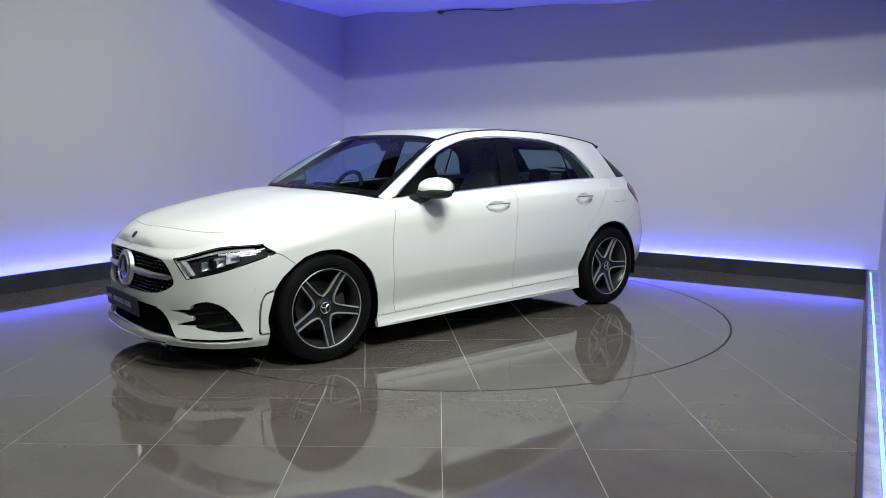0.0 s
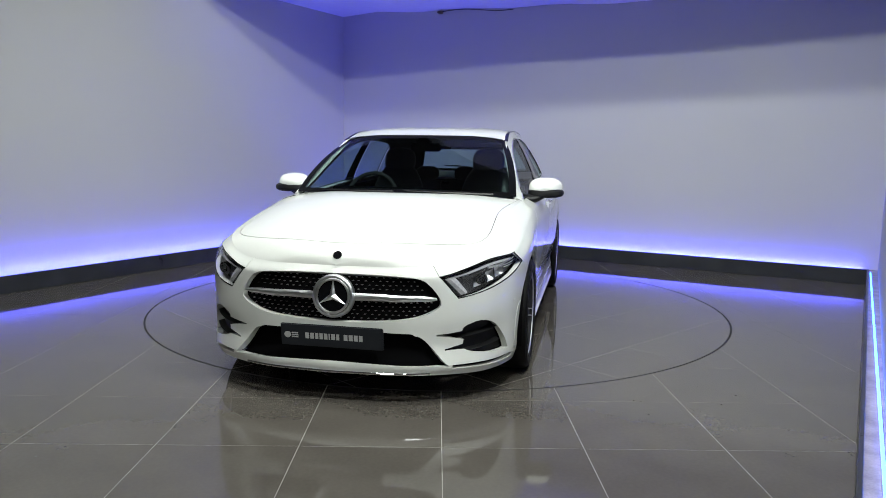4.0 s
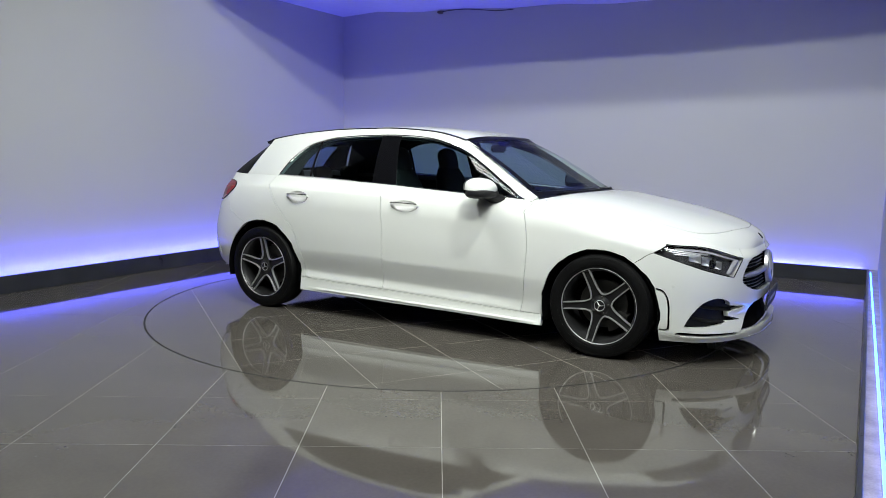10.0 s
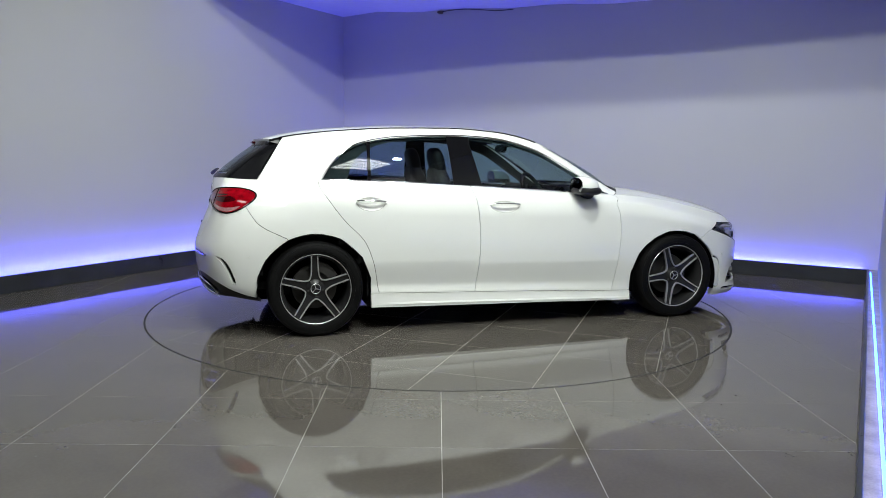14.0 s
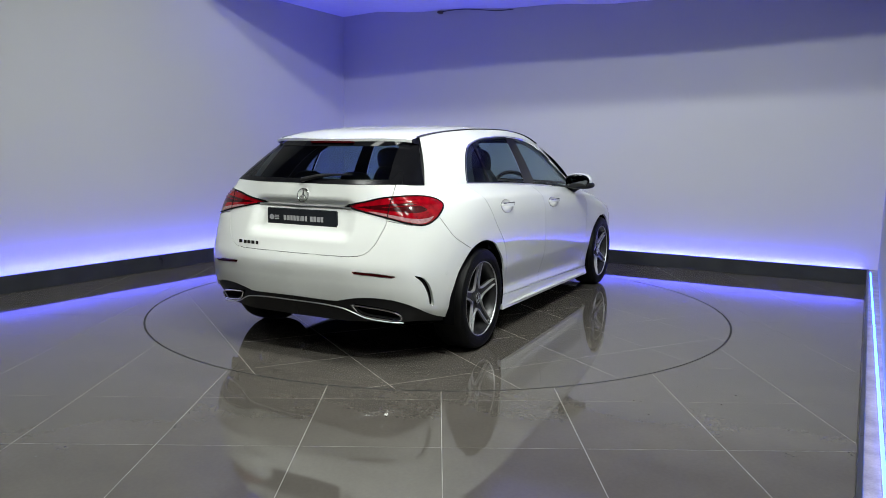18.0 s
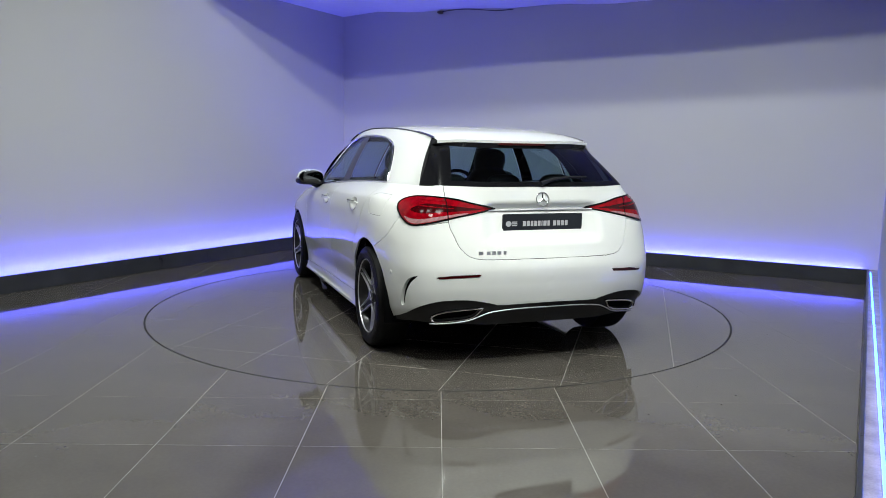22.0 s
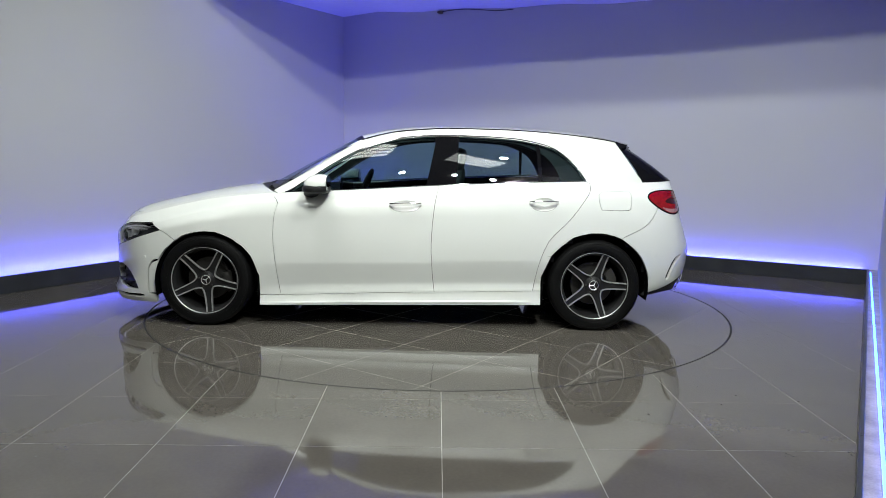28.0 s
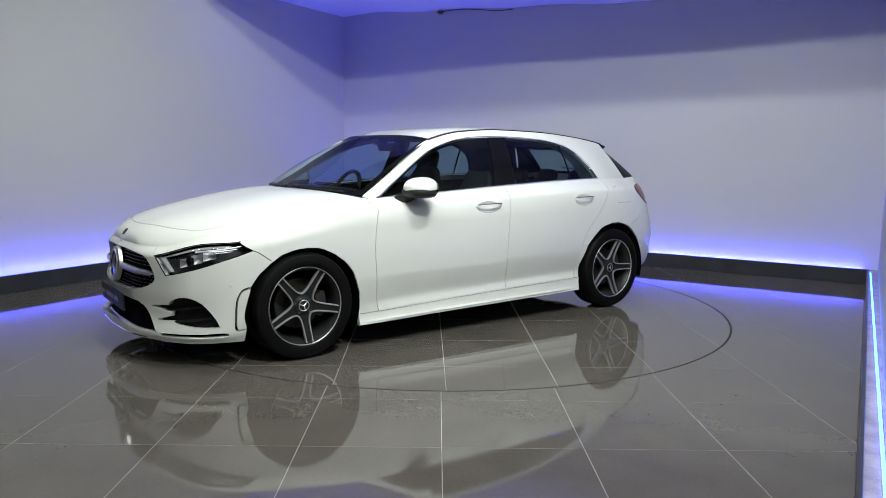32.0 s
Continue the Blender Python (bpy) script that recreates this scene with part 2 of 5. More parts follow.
def ceiling_lamp():
    thing = tagged(new("ceiling_lamp"), "white panel ceiling lamp hung over the hall", "ceiling lamp", "rows of ceiling lamps")
    bm = bmesh.new()
    box(bm, (-0.47, -0.25, 0.012), (0.47, 0.25, 0.07), 0.006, 1)
    part("housing", bm, LAMP_BODY, thing)
    for k in range(4):
        bm = bmesh.new()
        y = -0.174 + 0.116 * k
        box(bm, (-0.45, y - 0.044, 0.0), (0.45, y + 0.044, 0.010), 0.003, 1)
        part("diffuser", bm, LAMP, thing, "glowing white diffuser")
    for x in (-0.45, 0.45):
        bm = bmesh.new()
        tube(bm, [(x, 0, 0.07), (x, 0, 0.35)], 0.004, 6)
        part("hanger", bm, SATIN, thing)
    return thing


LAMP_Z = 4.05
lamp_rows = [(-2.45, (-0.05, 1.95)), (-5.5, (-0.9, 1.1, 3.1)), (-6.4, (2.0,))]
first_lamp = ceiling_lamp()
places = [(v, u) for u, vs in lamp_rows for v in vs]
first_lamp.matrix_basis = Matrix.Translation(room_point(*places[0], LAMP_Z)) @ ROOM_POSE.to_3x3().to_4x4()
for v, u in places[1:]:
    copy_thing(first_lamp, Matrix.Translation(room_point(v, u, LAMP_Z)) @ ROOM_POSE.to_3x3().to_4x4())


def spot_lamp(v, u, watts):
    """A small track spot that points at the middle of the turntable."""
    at = room_point(v, u, SPOT_Z)
    thing = tagged(new("spot_lamp"), "small black ceiling spot aimed at the turntable", "spot lamp", "ceiling spots over the bay")
    m = look(at, Vector((0.0, 0.0, 0.5)))
    thing.matrix_world = m
    bm = bmesh.new()
    lathe(bm, [(0.030, 0.15), (0.048, 0.14), (0.064, 0.01), (0.062, 0.0), (0.058, 0.004), (0.057, 0.02), (0.0, 0.021)], 24)
    bm.transform(Matrix.Rotation(math.pi / 2, 4, "X"))
    part("housing", bm, BLACK, thing, "black can")
    bm = bmesh.new()
    up = m.to_3x3().inverted() @ Vector((0, 0, 1))
    tube(bm, [Vector((0, 0, 0.10)), Vector((0, 0, 0.10)) + up * (HALL - SPOT_Z - 0.05)], 0.010, 8)
    part("stem", bm, BLACK, thing)
    data = bpy.data.lights.new("bulb", "AREA")
    data.shape, data.size, data.energy, data.color = "DISK", 0.11, watts, (0.945, 1.0, 0.935)
    data.spread = math.radians(150)
    bulb = new("bulb", data)
    bulb.parent = thing
    bulb.matrix_basis = Matrix.Translation((0, 0, -0.004))


SPOT_Z = 4.05
for v, u, watts in ((-0.7, -2.0, 54), (2.2, -2.0, 58), (1.2, -3.46, 18), (2.2, -3.46, 30), (3.0, -3.46, 78)):
    spot_lamp(v, u, watts)


def ceiling_fold_bar():
    """Dark bar for shaded folds along the sheet ceiling's back joint, with a clip."""
    thing = tagged(new("cable"), "dark bar in place of shaded sheet folds at the joint of ceiling and back wall", "cable")
    thing.matrix_world = ROOM_POSE
    low = lambda v: CEIL + 0.005 - 0.045 * max(0.0, v + 2.9) - 0.012 * math.sin(v * 5.0)
    # the shade of the folds is put into a thin dark bar
    bm = bmesh.new()
    tube(bm, [(v, BACK - 0.03 - 0.02 * math.sin(v * 7), low(v) - 0.004 - 0.006 * math.sin(v * 4.3) ** 2) for v in [-1.85 + 0.10 * k for k in range(11)]], 0.005, 6)
    part("dark_fold", bm, LINING, thing)
    bm = bmesh.new()
    box(bm, (-1.89, BACK - 0.07, low(-1.85) - 0.035), (-1.83, BACK - 0.001, low(-1.85) - 0.005), 0.008, 2)
    part("clip", bm, CLIP, thing, "brown clip")


CLIP = mat("brown_clip", (0.10, 0.075, 0.04), 0.5, vary=0.2)
ceiling_fold_bar()

# ---- car surfaces: smooth curves through a few stations ----
def curve(xs, ys):
    """A smooth curve without overshoot through values ys at xs; ys may have several columns."""
    xs = np.asarray(xs, float)
    ys = np.asarray(ys, float)
    flat = ys.ndim == 1
    if flat:
        ys = ys[:, None]
    h = np.diff(xs)[:, None]
    d = np.diff(ys, axis=0) / h
    m = np.zeros_like(ys)
    w1, w2 = 2 * h[1:] + h[:-1], h[1:] + 2 * h[:-1]
    with np.errstate(divide="ignore", invalid="ignore"):
        mid = (w1 + w2) / (w1 / d[:-1] + w2 / d[1:])
    m[1:-1] = np.where(d[:-1] * d[1:] > 0, mid, 0.0)
    m[0], m[-1] = d[0], d[-1]

    def f(x):
        x = np.asarray(x, float)
        i = np.clip(np.searchsorted(xs, x, side="right") - 1, 0, len(xs) - 2)
        hh = (xs[i + 1] - xs[i])[..., None]
        t = ((x - xs[i]) / hh[..., 0])[..., None]
        r = ys[i] * (1 + 2 * t) * (1 - t) ** 2 + m[i] * hh * t * (1 - t) ** 2 + ys[i + 1] * t * t * (3 - 2 * t) + m[i + 1] * hh * t * t * (t - 1)
        return r[..., 0] if flat else r
    return f


STATION = np.arange(16)
# plan outline at the widest level, from the nose's centre round one flank to the tail's centre
OUT_X = [2.512, 2.490, 2.400, 2.250, 2.030, 1.635, 1.200, 0.600, 0.000, -0.600, -1.094, -1.450, -1.700, -1.810, -1.875, -1.885]
OUT_Y = [0.000, 0.300, 0.550, 0.745, 0.852, 0.893, 0.886, 0.889, 0.893, 0.897, 0.897, 0.868, 0.780, 0.620, 0.320, 0.000]
# heights of seven lines along the body, from the bottom edge to the waist
LINE_Z = [
    [.155, .155, .152, .148, .150, .150, .150, .160, .168, .176, .185, .235, .260, .260, .250, .250],
    [.200, .200, .198, .195, .210, .225, .225, .240, .256, .270, .285, .320, .360, .385, .395, .400],
    [.300, .300, .300, .310, .360, .430, .460, .470, .475, .478, .480, .475, .470, .480, .490, .490],
    [.420, .420, .420, .440, .500, .580, .620, .630, .640, .650, .650, .600, .565, .565, .570, .573],
    [.530, .530, .530, .570, .630, .720, .770, .780, .790, .800, .800, .740, .700, .690, .700, .700],
    [.630, .625, .620, .660, .700, .800, .870, .890, .910, .930, .940, .930, .920, .920, .920, .920],
    [.675, .675, .685, .745, .795, .880, .930, .960, .995, 1.022, 1.035, 1.035, 1.040, 1.045, 1.040, 1.040]]
# how far each line lies inside the outline
LINE_IN = [
    [.010, .010, .012, .020, .030, .030, .022, .024, .026, .028, .030, .050, .070, .070, .060, .060],
    [.000, .000, .000, .000, .010, .025, .038, .040, .040, .038, .030, .022, .020, .020, .015, .010],
    [.030, .030, .025, .012, .004, .004, .009, .009, .009, .008, .004, .003, .003, .003, .002, .002],
    [.030, .030, .020, .005, .000, .000, .004, .003, .002, .000, .000, .000, .000, .000, .000, .000],
    [.040, .040, .025, .008, .002, .003, .006, .004, .003, .002, .006, .010, .020, .030, .040, .050],
    [.055, .050, .030, .020, .020, .040, .030, .028, .026, .025, .035, .070, .085, .100, .120, .125],
    [.080, .080, .080, .090, .120, .165, .115, .105, .115, .140, .165, .205, .195, .150, .138, .145]]
plan = curve(STATION, np.stack([OUT_X, OUT_Y], 1))
zed = curve(STATION, np.array(LINE_Z).T)
inset = curve(STATION, np.array(LINE_IN).T)


def plan_normal(u):
    def mirrored(t):
        c = plan(np.where(t < 0, -t, np.where(t > 15, 30 - t, t)))
        return np.stack([c[..., 0], c[..., 1] * np.where((t < 0) | (t > 15), -1.0, 1.0)], -1)
    d = mirrored(u + 0.02) - mirrored(u - 0.02)
    n = np.stack([-d[..., 1], d[..., 0]], -1)
    n = n / np.linalg.norm(n, axis=-1, keepdims=True)
    return -n


def smooth_step(a, b, x):
    t = np.clip((x - a) / (b - a), 0, 1)
    return t * t * (3 - 2 * t)


def flank(u, q):
    """The body below the waist: u runs from nose to tail, q from the bottom edge (0) to the waist (6)."""
    u, q = np.broadcast_arrays(np.asarray(u, float), np.asarray(q, float))
    o, n, zs, ins = plan(u), plan_normal(u), zed(u), inset(u)
    i = np.clip(q.astype(int), 0, 5)
    t = q - i
    take = lambda arr, k: np.take_along_axis(arr, np.clip(k, 0, 6)[..., None], -1)[..., 0]

    def slope(arr, k):
        k = np.clip(k, 0, 6)
        a, b, c = take(arr, k - 1), take(arr, k), take(arr, k + 1)
        d0, d1 = b - a, c - b
        m = np.where(d0 * d1 > 0, 2 * d0 * d1 / np.where(np.abs(d0 + d1) < 1e-9, 1, d0 + d1), 0.35 * 0.5 * (d0 + d1))
        m = np.where(k == 0, d1, m)
        return np.where(k == 6, d0, m)

    def interp(arr):
        y0, y1, m0, m1 = take(arr, i), take(arr, i + 1), slope(arr, i), slope(arr, i + 1)
        return y0 * (1 + 2 * t) * (1 - t) ** 2 + m0 * t * (1 - t) ** 2 + y1 * t * t * (3 - 2 * t) + m1 * t * t * (t - 1)
    z, off = interp(zs), interp(ins)
    # a crease low on the doors
    off = off + 0.12 * np.clip(0.47 + 0.012 * (u - 7.5) - z, 0, 0.3) * smooth_step(1.02, 1.4, q) * smooth_step(5.7, 6.6, u) * smooth_step(9.7, 9.0, u)
    x, y = o[..., 0] - n[..., 0] * off, o[..., 1] - n[..., 1] * off
    # the hollow for the plate in the tailgate
    hollow = smooth_step(0.40, 0.30, y) * smooth_step(0.71, 0.775, z) * smooth_step(0.96, 0.905, z) * (u > 12)
    x = x + 0.030 * hollow
    return np.stack([x, y, z], -1)


HOOD_Z = curve([1.0, 1.2, 1.38, 1.47, 1.73, 2.0, 2.2, 2.33, 2.385, 2.415, 2.433], [.988, .985, .978, .970, .928, .872, .822, .778, .746, .716, .676])


def hood_top(u, a):
    """Bonnet and nose: u as on the flank, a from one edge (-1) to the other (1)."""
    u, a = np.broadcast_arrays(np.asarray(u, float), np.asarray(a, float))
    e = flank(u, np.full_like(u, 6.0))
    z = e[..., 2] + (np.maximum(HOOD_Z(np.clip(e[..., 0], 1.0, 2.433)), e[..., 2]) - e[..., 2]) * (1 - np.abs(a) ** 3.4)
    return np.stack([e[..., 0], e[..., 1] * a, z], -1)


RAIL_X = [-1.46, -1.20, -0.85, -0.50, -0.10, 0.25, 0.54, 0.75, 0.95, 1.17]
rail = curve(RAIL_X, np.stack([[.515, .520, .545, .566, .575, .577, .592, .635, .690, .748], [1.280, 1.338, 1.377, 1.398, 1.404, 1.384, 1.322, 1.212, 1.079, .948]], 1))
CROWN_Z = curve([-1.48, -1.15, -0.80, -0.36, 0.0, 0.32, 0.62], [1.300, 1.372, 1.408, 1.427, 1.427, 1.406, 1.350])


REAR_P = 11.15
REAR_LOW = float(flank(REAR_P, 6.0)[0])


def cabin_side(u, b):
    """Window band and pillars: u as on the flank, b from the waist (0) to the roof edge (1)."""
    u, b = np.broadcast_arrays(np.asarray(u, float), np.asarray(b, float))
    lo = flank(u, np.full_like(u, 6.0))
    f = (lo[..., 0] - REAR_LOW) / (1.13 - REAR_LOW)
    xt = -1.27 + f * (1.165 + 1.27)
    r = rail(xt)
    hi = np.stack([xt, r[..., 0], r[..., 1]], -1)
    p = lo + (hi - lo) * b[..., None]
    h = hi[..., 2] - lo[..., 2]
    p[..., 1] += 0.16 * h * b * (1 - b)
    return p


def roof_top(b, a):
    """Roof from the windscreen's head (b 0) to the spoiler's lip (b 1)."""
    b, a = np.broadcast_arrays(np.asarray(b, float), np.asarray(a, float))
    xf, xr = 0.54 + 0.08 * (1 - a * a), -1.365 - 0.09 * (1 - a * a)
    x = xf + (xr - xf) * b
    r = rail(x)
    c = CROWN_Z(np.clip(x, -1.48, 0.62))
    return np.stack([x, r[..., 0] * a, c - (c - r[..., 1]) * np.abs(a) ** 4.0], -1)


def windscreen_face(b, a):
    """Windscreen from the cowl (b 0) to the roof (b 1)."""
    b, a = np.broadcast_arrays(np.asarray(b, float), np.asarray(a, float))
    s = np.abs(a)
    lo = np.stack([1.325 - 0.180 * s ** 2.2, 0.738 * a, 0.972 - 0.014 * s], -1)
    hi = np.stack([0.54 + 0.08 * (1 - a * a), 0.588 * a, 1.350 - 0.038 * s ** 3.5], -1)
    p = lo + (hi - lo) * b[..., None]
    k = (-0.006 + 0.034 * s ** 2) * 4 * b * (1 - b)
    p[..., 0] += 0.45 * k
    p[..., 2] += 0.75 * k
    p[..., 1] *= 1 + 0.03 * 4 * b * (1 - b)
    return p


REAR_Y = flank(np.linspace(15, REAR_P, 60), np.full(60, 6.0))[:, 1]


def rear_face(b, a):
    """Rear window from the tailgate (b 0) to the spoiler (b 1)."""
    b, a = np.broadcast_arrays(np.asarray(b, float), np.asarray(a, float))
    s = np.abs(a)
    u = 15 - (15 - REAR_P) * np.interp(s, REAR_Y / REAR_Y[-1], np.linspace(0, 1, len(REAR_Y)))
    lo = flank(u, np.full_like(u, 6.0))
    lo[..., 1] *= np.sign(a + 1e-12)
    r = rail(np.array(-1.27))
    hi = np.stack([-1.415 + 0.145 * s ** 2.6, r[0] * a, CROWN_Z(np.array(-1.40)) - 0.022 - (CROWN_Z(np.array(-1.40)) - 0.022 - r[1] + 0.012) * s ** 3], -1)
    p = lo + (hi - lo) * b[..., None]
    p[..., 0] -= 0.018 * 4 * b * (1 - b)
    return p


def inside(poly, x, y):
    n, hit = len(poly), False
    j = n - 1
    for i in range(n):
        xi, yi = poly[i]
        xj, yj = poly[j]
        if (yi > y) != (yj > y) and x < (xj - xi) * (y - yi) / (yj - yi) + xi:
            hit = not hit
        j = i
    return hit


def rounded(pts, n=6, closed=True):
    """A smooth line through points; a point given twice stays a corner."""
    pts = [tuple(map(float, p)) for p in pts]
    m = len(pts)
    out = []
    for i in range(m if closed else m - 1):
        p1, p2 = np.array(pts[i]), np.array(pts[(i + 1) % m])
        if np.allclose(p1, p2):
            continue
        p0 = np.array(pts[(i - 1) % m]) if closed or i else p1
        p3 = np.array(pts[(i + 2) % m]) if closed or i + 2 < m else p2
        for k in range(n):
            t = k / n
            out.append(tuple(0.5 * (2 * p1 + (p2 - p0) * t + (2 * p0 - 5 * p1 + 4 * p2 - p3) * t * t + (3 * p1 - 3 * p2 + p3 - p0) * t ** 3)))
    if not closed:
        out.append(pts[-1])
    return out


class Sheet:
    """A curved sheet that is cut into panels while it is still flat, then bent into shape."""

    def __init__(self, shape, ps, qs, sp=1.0, sq=1.0):
        self.shape, self.sp, self.sq = shape, sp, sq
        self.bm = bmesh.new()
        vs = [[self.bm.verts.new((p * sp, q * sq, 0)) for q in qs] for p in ps]
        for a, b in zip(vs, vs[1:]):
            for k in range(len(qs) - 1):
                self.bm.faces.new((a[k], b[k], b[k + 1], a[k + 1]))
        self.P, self.Q = np.meshgrid(np.linspace(ps[0], ps[-1], 500), np.linspace(qs[0], qs[-1], 200), indexing="ij")
        self.X = shape(self.P, self.Q)

    def find(self, pts, axes, span=(-99, 99)):
        """Flat places of points given by two of their axes, within a span of p."""
        ok = (self.P >= span[0]) & (self.P <= span[1])
        out = []
        for c in pts:
            d = (self.X[..., axes[0]] - c[0]) ** 2 + (self.X[..., axes[1]] - c[1]) ** 2 + np.where(ok, 0, 9)
            i = np.unravel_index(np.argmin(d), d.shape)
            out.append((self.P[i], self.Q[i]))
        return out

    def cut(self, poly, closed=True):
        pts = [Vector((p * self.sp, q * self.sq, 0)) for p, q in poly]
        n = len(pts)
        lo = [min(p[k] for p in pts) - 0.03 for k in (0, 1)]
        hi = [max(p[k] for p in pts) + 0.03 for k in (0, 1)]

        def near(f, a, b):
            xs = [v.co.x for v in f.verts]
            ys = [v.co.y for v in f.verts]
            return max(xs) >= a[0] and min(xs) <= b[0] and max(ys) >= a[1] and min(ys) <= b[1]
        pool = {f for f in self.bm.faces if near(f, lo, hi)}
        for i in range(n if closed else n - 1):
            a, b = pts[i], pts[(i + 1) % n]
            d = b - a
            if d.length < 1e-6:
                continue
            e = 1e-5
            la, lb = (min(a.x, b.x) - e, min(a.y, b.y) - e), (max(a.x, b.x) + e, max(a.y, b.y) + e)
            fs = [f for f in pool if f.is_valid and near(f, la, lb)]
            geom = list({g for f in fs for g in (*f.verts, *f.edges)}) + fs
            r = bmesh.ops.bisect_plane(self.bm, geom=geom, dist=1e-6, plane_co=a, plane_no=Vector((-d.y, d.x, 0)).normalized())
            pool.update(g for g in r["geom"] if isinstance(g, bmesh.types.BMFace))
            pool.update(f for g in r["geom_cut"] if isinstance(g, bmesh.types.BMEdge) for f in g.link_faces)

    def tidy(self, size=0.0016):
        """Melts slivers that the cuts have left."""
        bmesh.ops.remove_doubles(self.bm, verts=self.bm.verts, dist=size)
        bmesh.ops.dissolve_degenerate(self.bm, edges=self.bm.edges, dist=1e-5)

    def sort(self, regions, rest):
        """Gives every face the name of the first region that holds it."""
        groups = {}
        boxes = [(name, [(p * self.sp, q * self.sq) for p, q in poly]) for name, poly in regions]
        boxes = [(name, poly, min(p[0] for p in poly), max(p[0] for p in poly), min(p[1] for p in poly), max(p[1] for p in poly)) for name, poly in boxes]
        for f in self.bm.faces:
            c = f.calc_center_median()
            for name, poly, x0, x1, y0, y1 in boxes:
                if x0 <= c.x <= x1 and y0 <= c.y <= y1 and inside(poly, c.x, c.y):
                    break
            else:
                name = rest
            groups.setdefault(name, []).append(f)
        return groups

    def bend(self, faces, sides=(1,), lift=0.0):
        """A new mesh of these faces in their true shape; sides: 1, -1 or both, mirrored."""
        out = bmesh.new()
        verts = list({v for f in faces for v in f.verts})
        p = np.array([v.co.x / self.sp for v in verts])
        q = np.array([v.co.y / self.sq for v in verts])
        xyz = self.shape(p, q)
        e = 1e-3
        lo_p, lo_q = np.maximum(p - e, self.P.min()), np.maximum(q - e, self.Q.min())
        n = np.cross(self.shape(np.minimum(p + e, self.P.max()), q) - self.shape(lo_p, q), self.shape(p, np.minimum(q + e, self.Q.max())) - self.shape(p, lo_q)) * self.out
        n /= np.linalg.norm(n, axis=-1, keepdims=True) + 1e-12
        xyz = xyz + n * lift
        lay = out.verts.layers.float_vector.new("face_way")
        flat_lay = out.verts.layers.float_vector.new("flat_place")
        for s in sides:
            new_v = {}
            for v, c, w in zip(verts, xyz, n):
                new_v[v] = out.verts.new((c[0], c[1] * s, c[2]))
                new_v[v][lay] = Vector((w[0], w[1] * s, w[2]))
                new_v[v][flat_lay] = Vector((v.co.x / self.sp, v.co.y / self.sq, 0))
            for f in faces:
                loop = [new_v[v] for v in f.verts]
                out.faces.new(loop if s * self.out > 0 else loop[::-1])
        if len(sides) == 2:
            bmesh.ops.remove_doubles(out, verts=[v for v in out.verts if abs(v.co.y) < 2e-3], dist=2e-4)
        out.normal_update()
        return out

    out = 1.0


def lipped(bm, gap=0.0018, depth=0.012, skip=None):
    """Draws a panel's rim in by a hair and folds it inwards, so that seams are real gaps; skip(p, q) leaves stretches of the rim as they are."""
    way = bm.verts.layers.float_vector["face_way"]
    place = bm.verts.layers.float_vector["flat_place"]
    rim = [e for e in bm.edges if e.is_boundary and not all(abs(v.co.y) < 1e-4 for v in e.verts)]
    if skip:
        rim = [e for e in rim if not all(skip(v[place].x, v[place].y) for v in e.verts)]
    move = {}
    for e in rim:
        f = e.link_faces[0]
        a, b = e.verts
        d = b.co - a.co
        if d.length < 1e-7:
            continue
        w = (a[way] + b[way]).cross(d).normalized()
        if w.dot(f.calc_center_median() - a.co) < 0:
            w = -w
        for v in (a, b):
            move.setdefault(v, []).append(w * d.length)
    for v, ws in move.items():
        w = sum(ws, Vector())
        if w.length > 1e-9:
            v.co += w.normalized() * gap
    pairs = {}
    for e in rim:
        a, b = e.verts
        for v in (a, b):
            if v not in pairs:
                pairs[v] = (bm.verts.new(v.co), bm.verts.new(v.co - v[way] * depth))
        f = e.link_faces[0]
        loop = next(l for l in f.loops if l.edge == e)
        if loop.vert != a:
            a, b = b, a
        bm.faces.new((pairs[b][0], pairs[a][0], pairs[a][1], pairs[b][1]))
    return bm

# ---- the car: one thing on an Empty at the turntable's middle ----
car = tagged(new("car"), "white five-door hatchback with a dark diamond grille, parked on the turntable", "car")
WHEEL_X, HUB_Z = (1.630, -1.094), 0.320
BONNET = [(1.93, -0.05), (1.93, -0.05), (1.95, 0.15), (2.08, 0.36), (2.35, 0.60), (2.66, 0.77), (3.1, 0.90), (3.6, 0.938), (5.0, 0.950), (5.8, 0.962), (6.08, 0.975), (6.08, 0.975), (5.97, 0.85), (5.80, 0.62), (5.65, 0.3), (5.6, -0.05), (5.6, -0.05)]
PILLARS = [[(7.86, -0.1), (7.86, 0.05), (8.07, 0.73), (8.12, 1.1), (8.45, 1.1), (8.37, 0.81), (8.20, 0.03), (8.20, -0.1)],
           [(9.165, -0.1), (9.36, 0.71), (9.47, 1.1), (9.52, 1.1), (9.41, 0.71), (9.21, -0.1)]]


def arch(cx, cz, r, low=0.05):
    pts = [(cx - r, low)]
    a0 = math.asin(max(-1, -0.06 / r))
    for k in range(33):
        a = math.pi - a0 - (math.pi - 2 * a0) * k / 32
        pts.append((cx + r * math.cos(a), cz + r * math.sin(a)))
    pts.append((cx + r, low))
    return pts


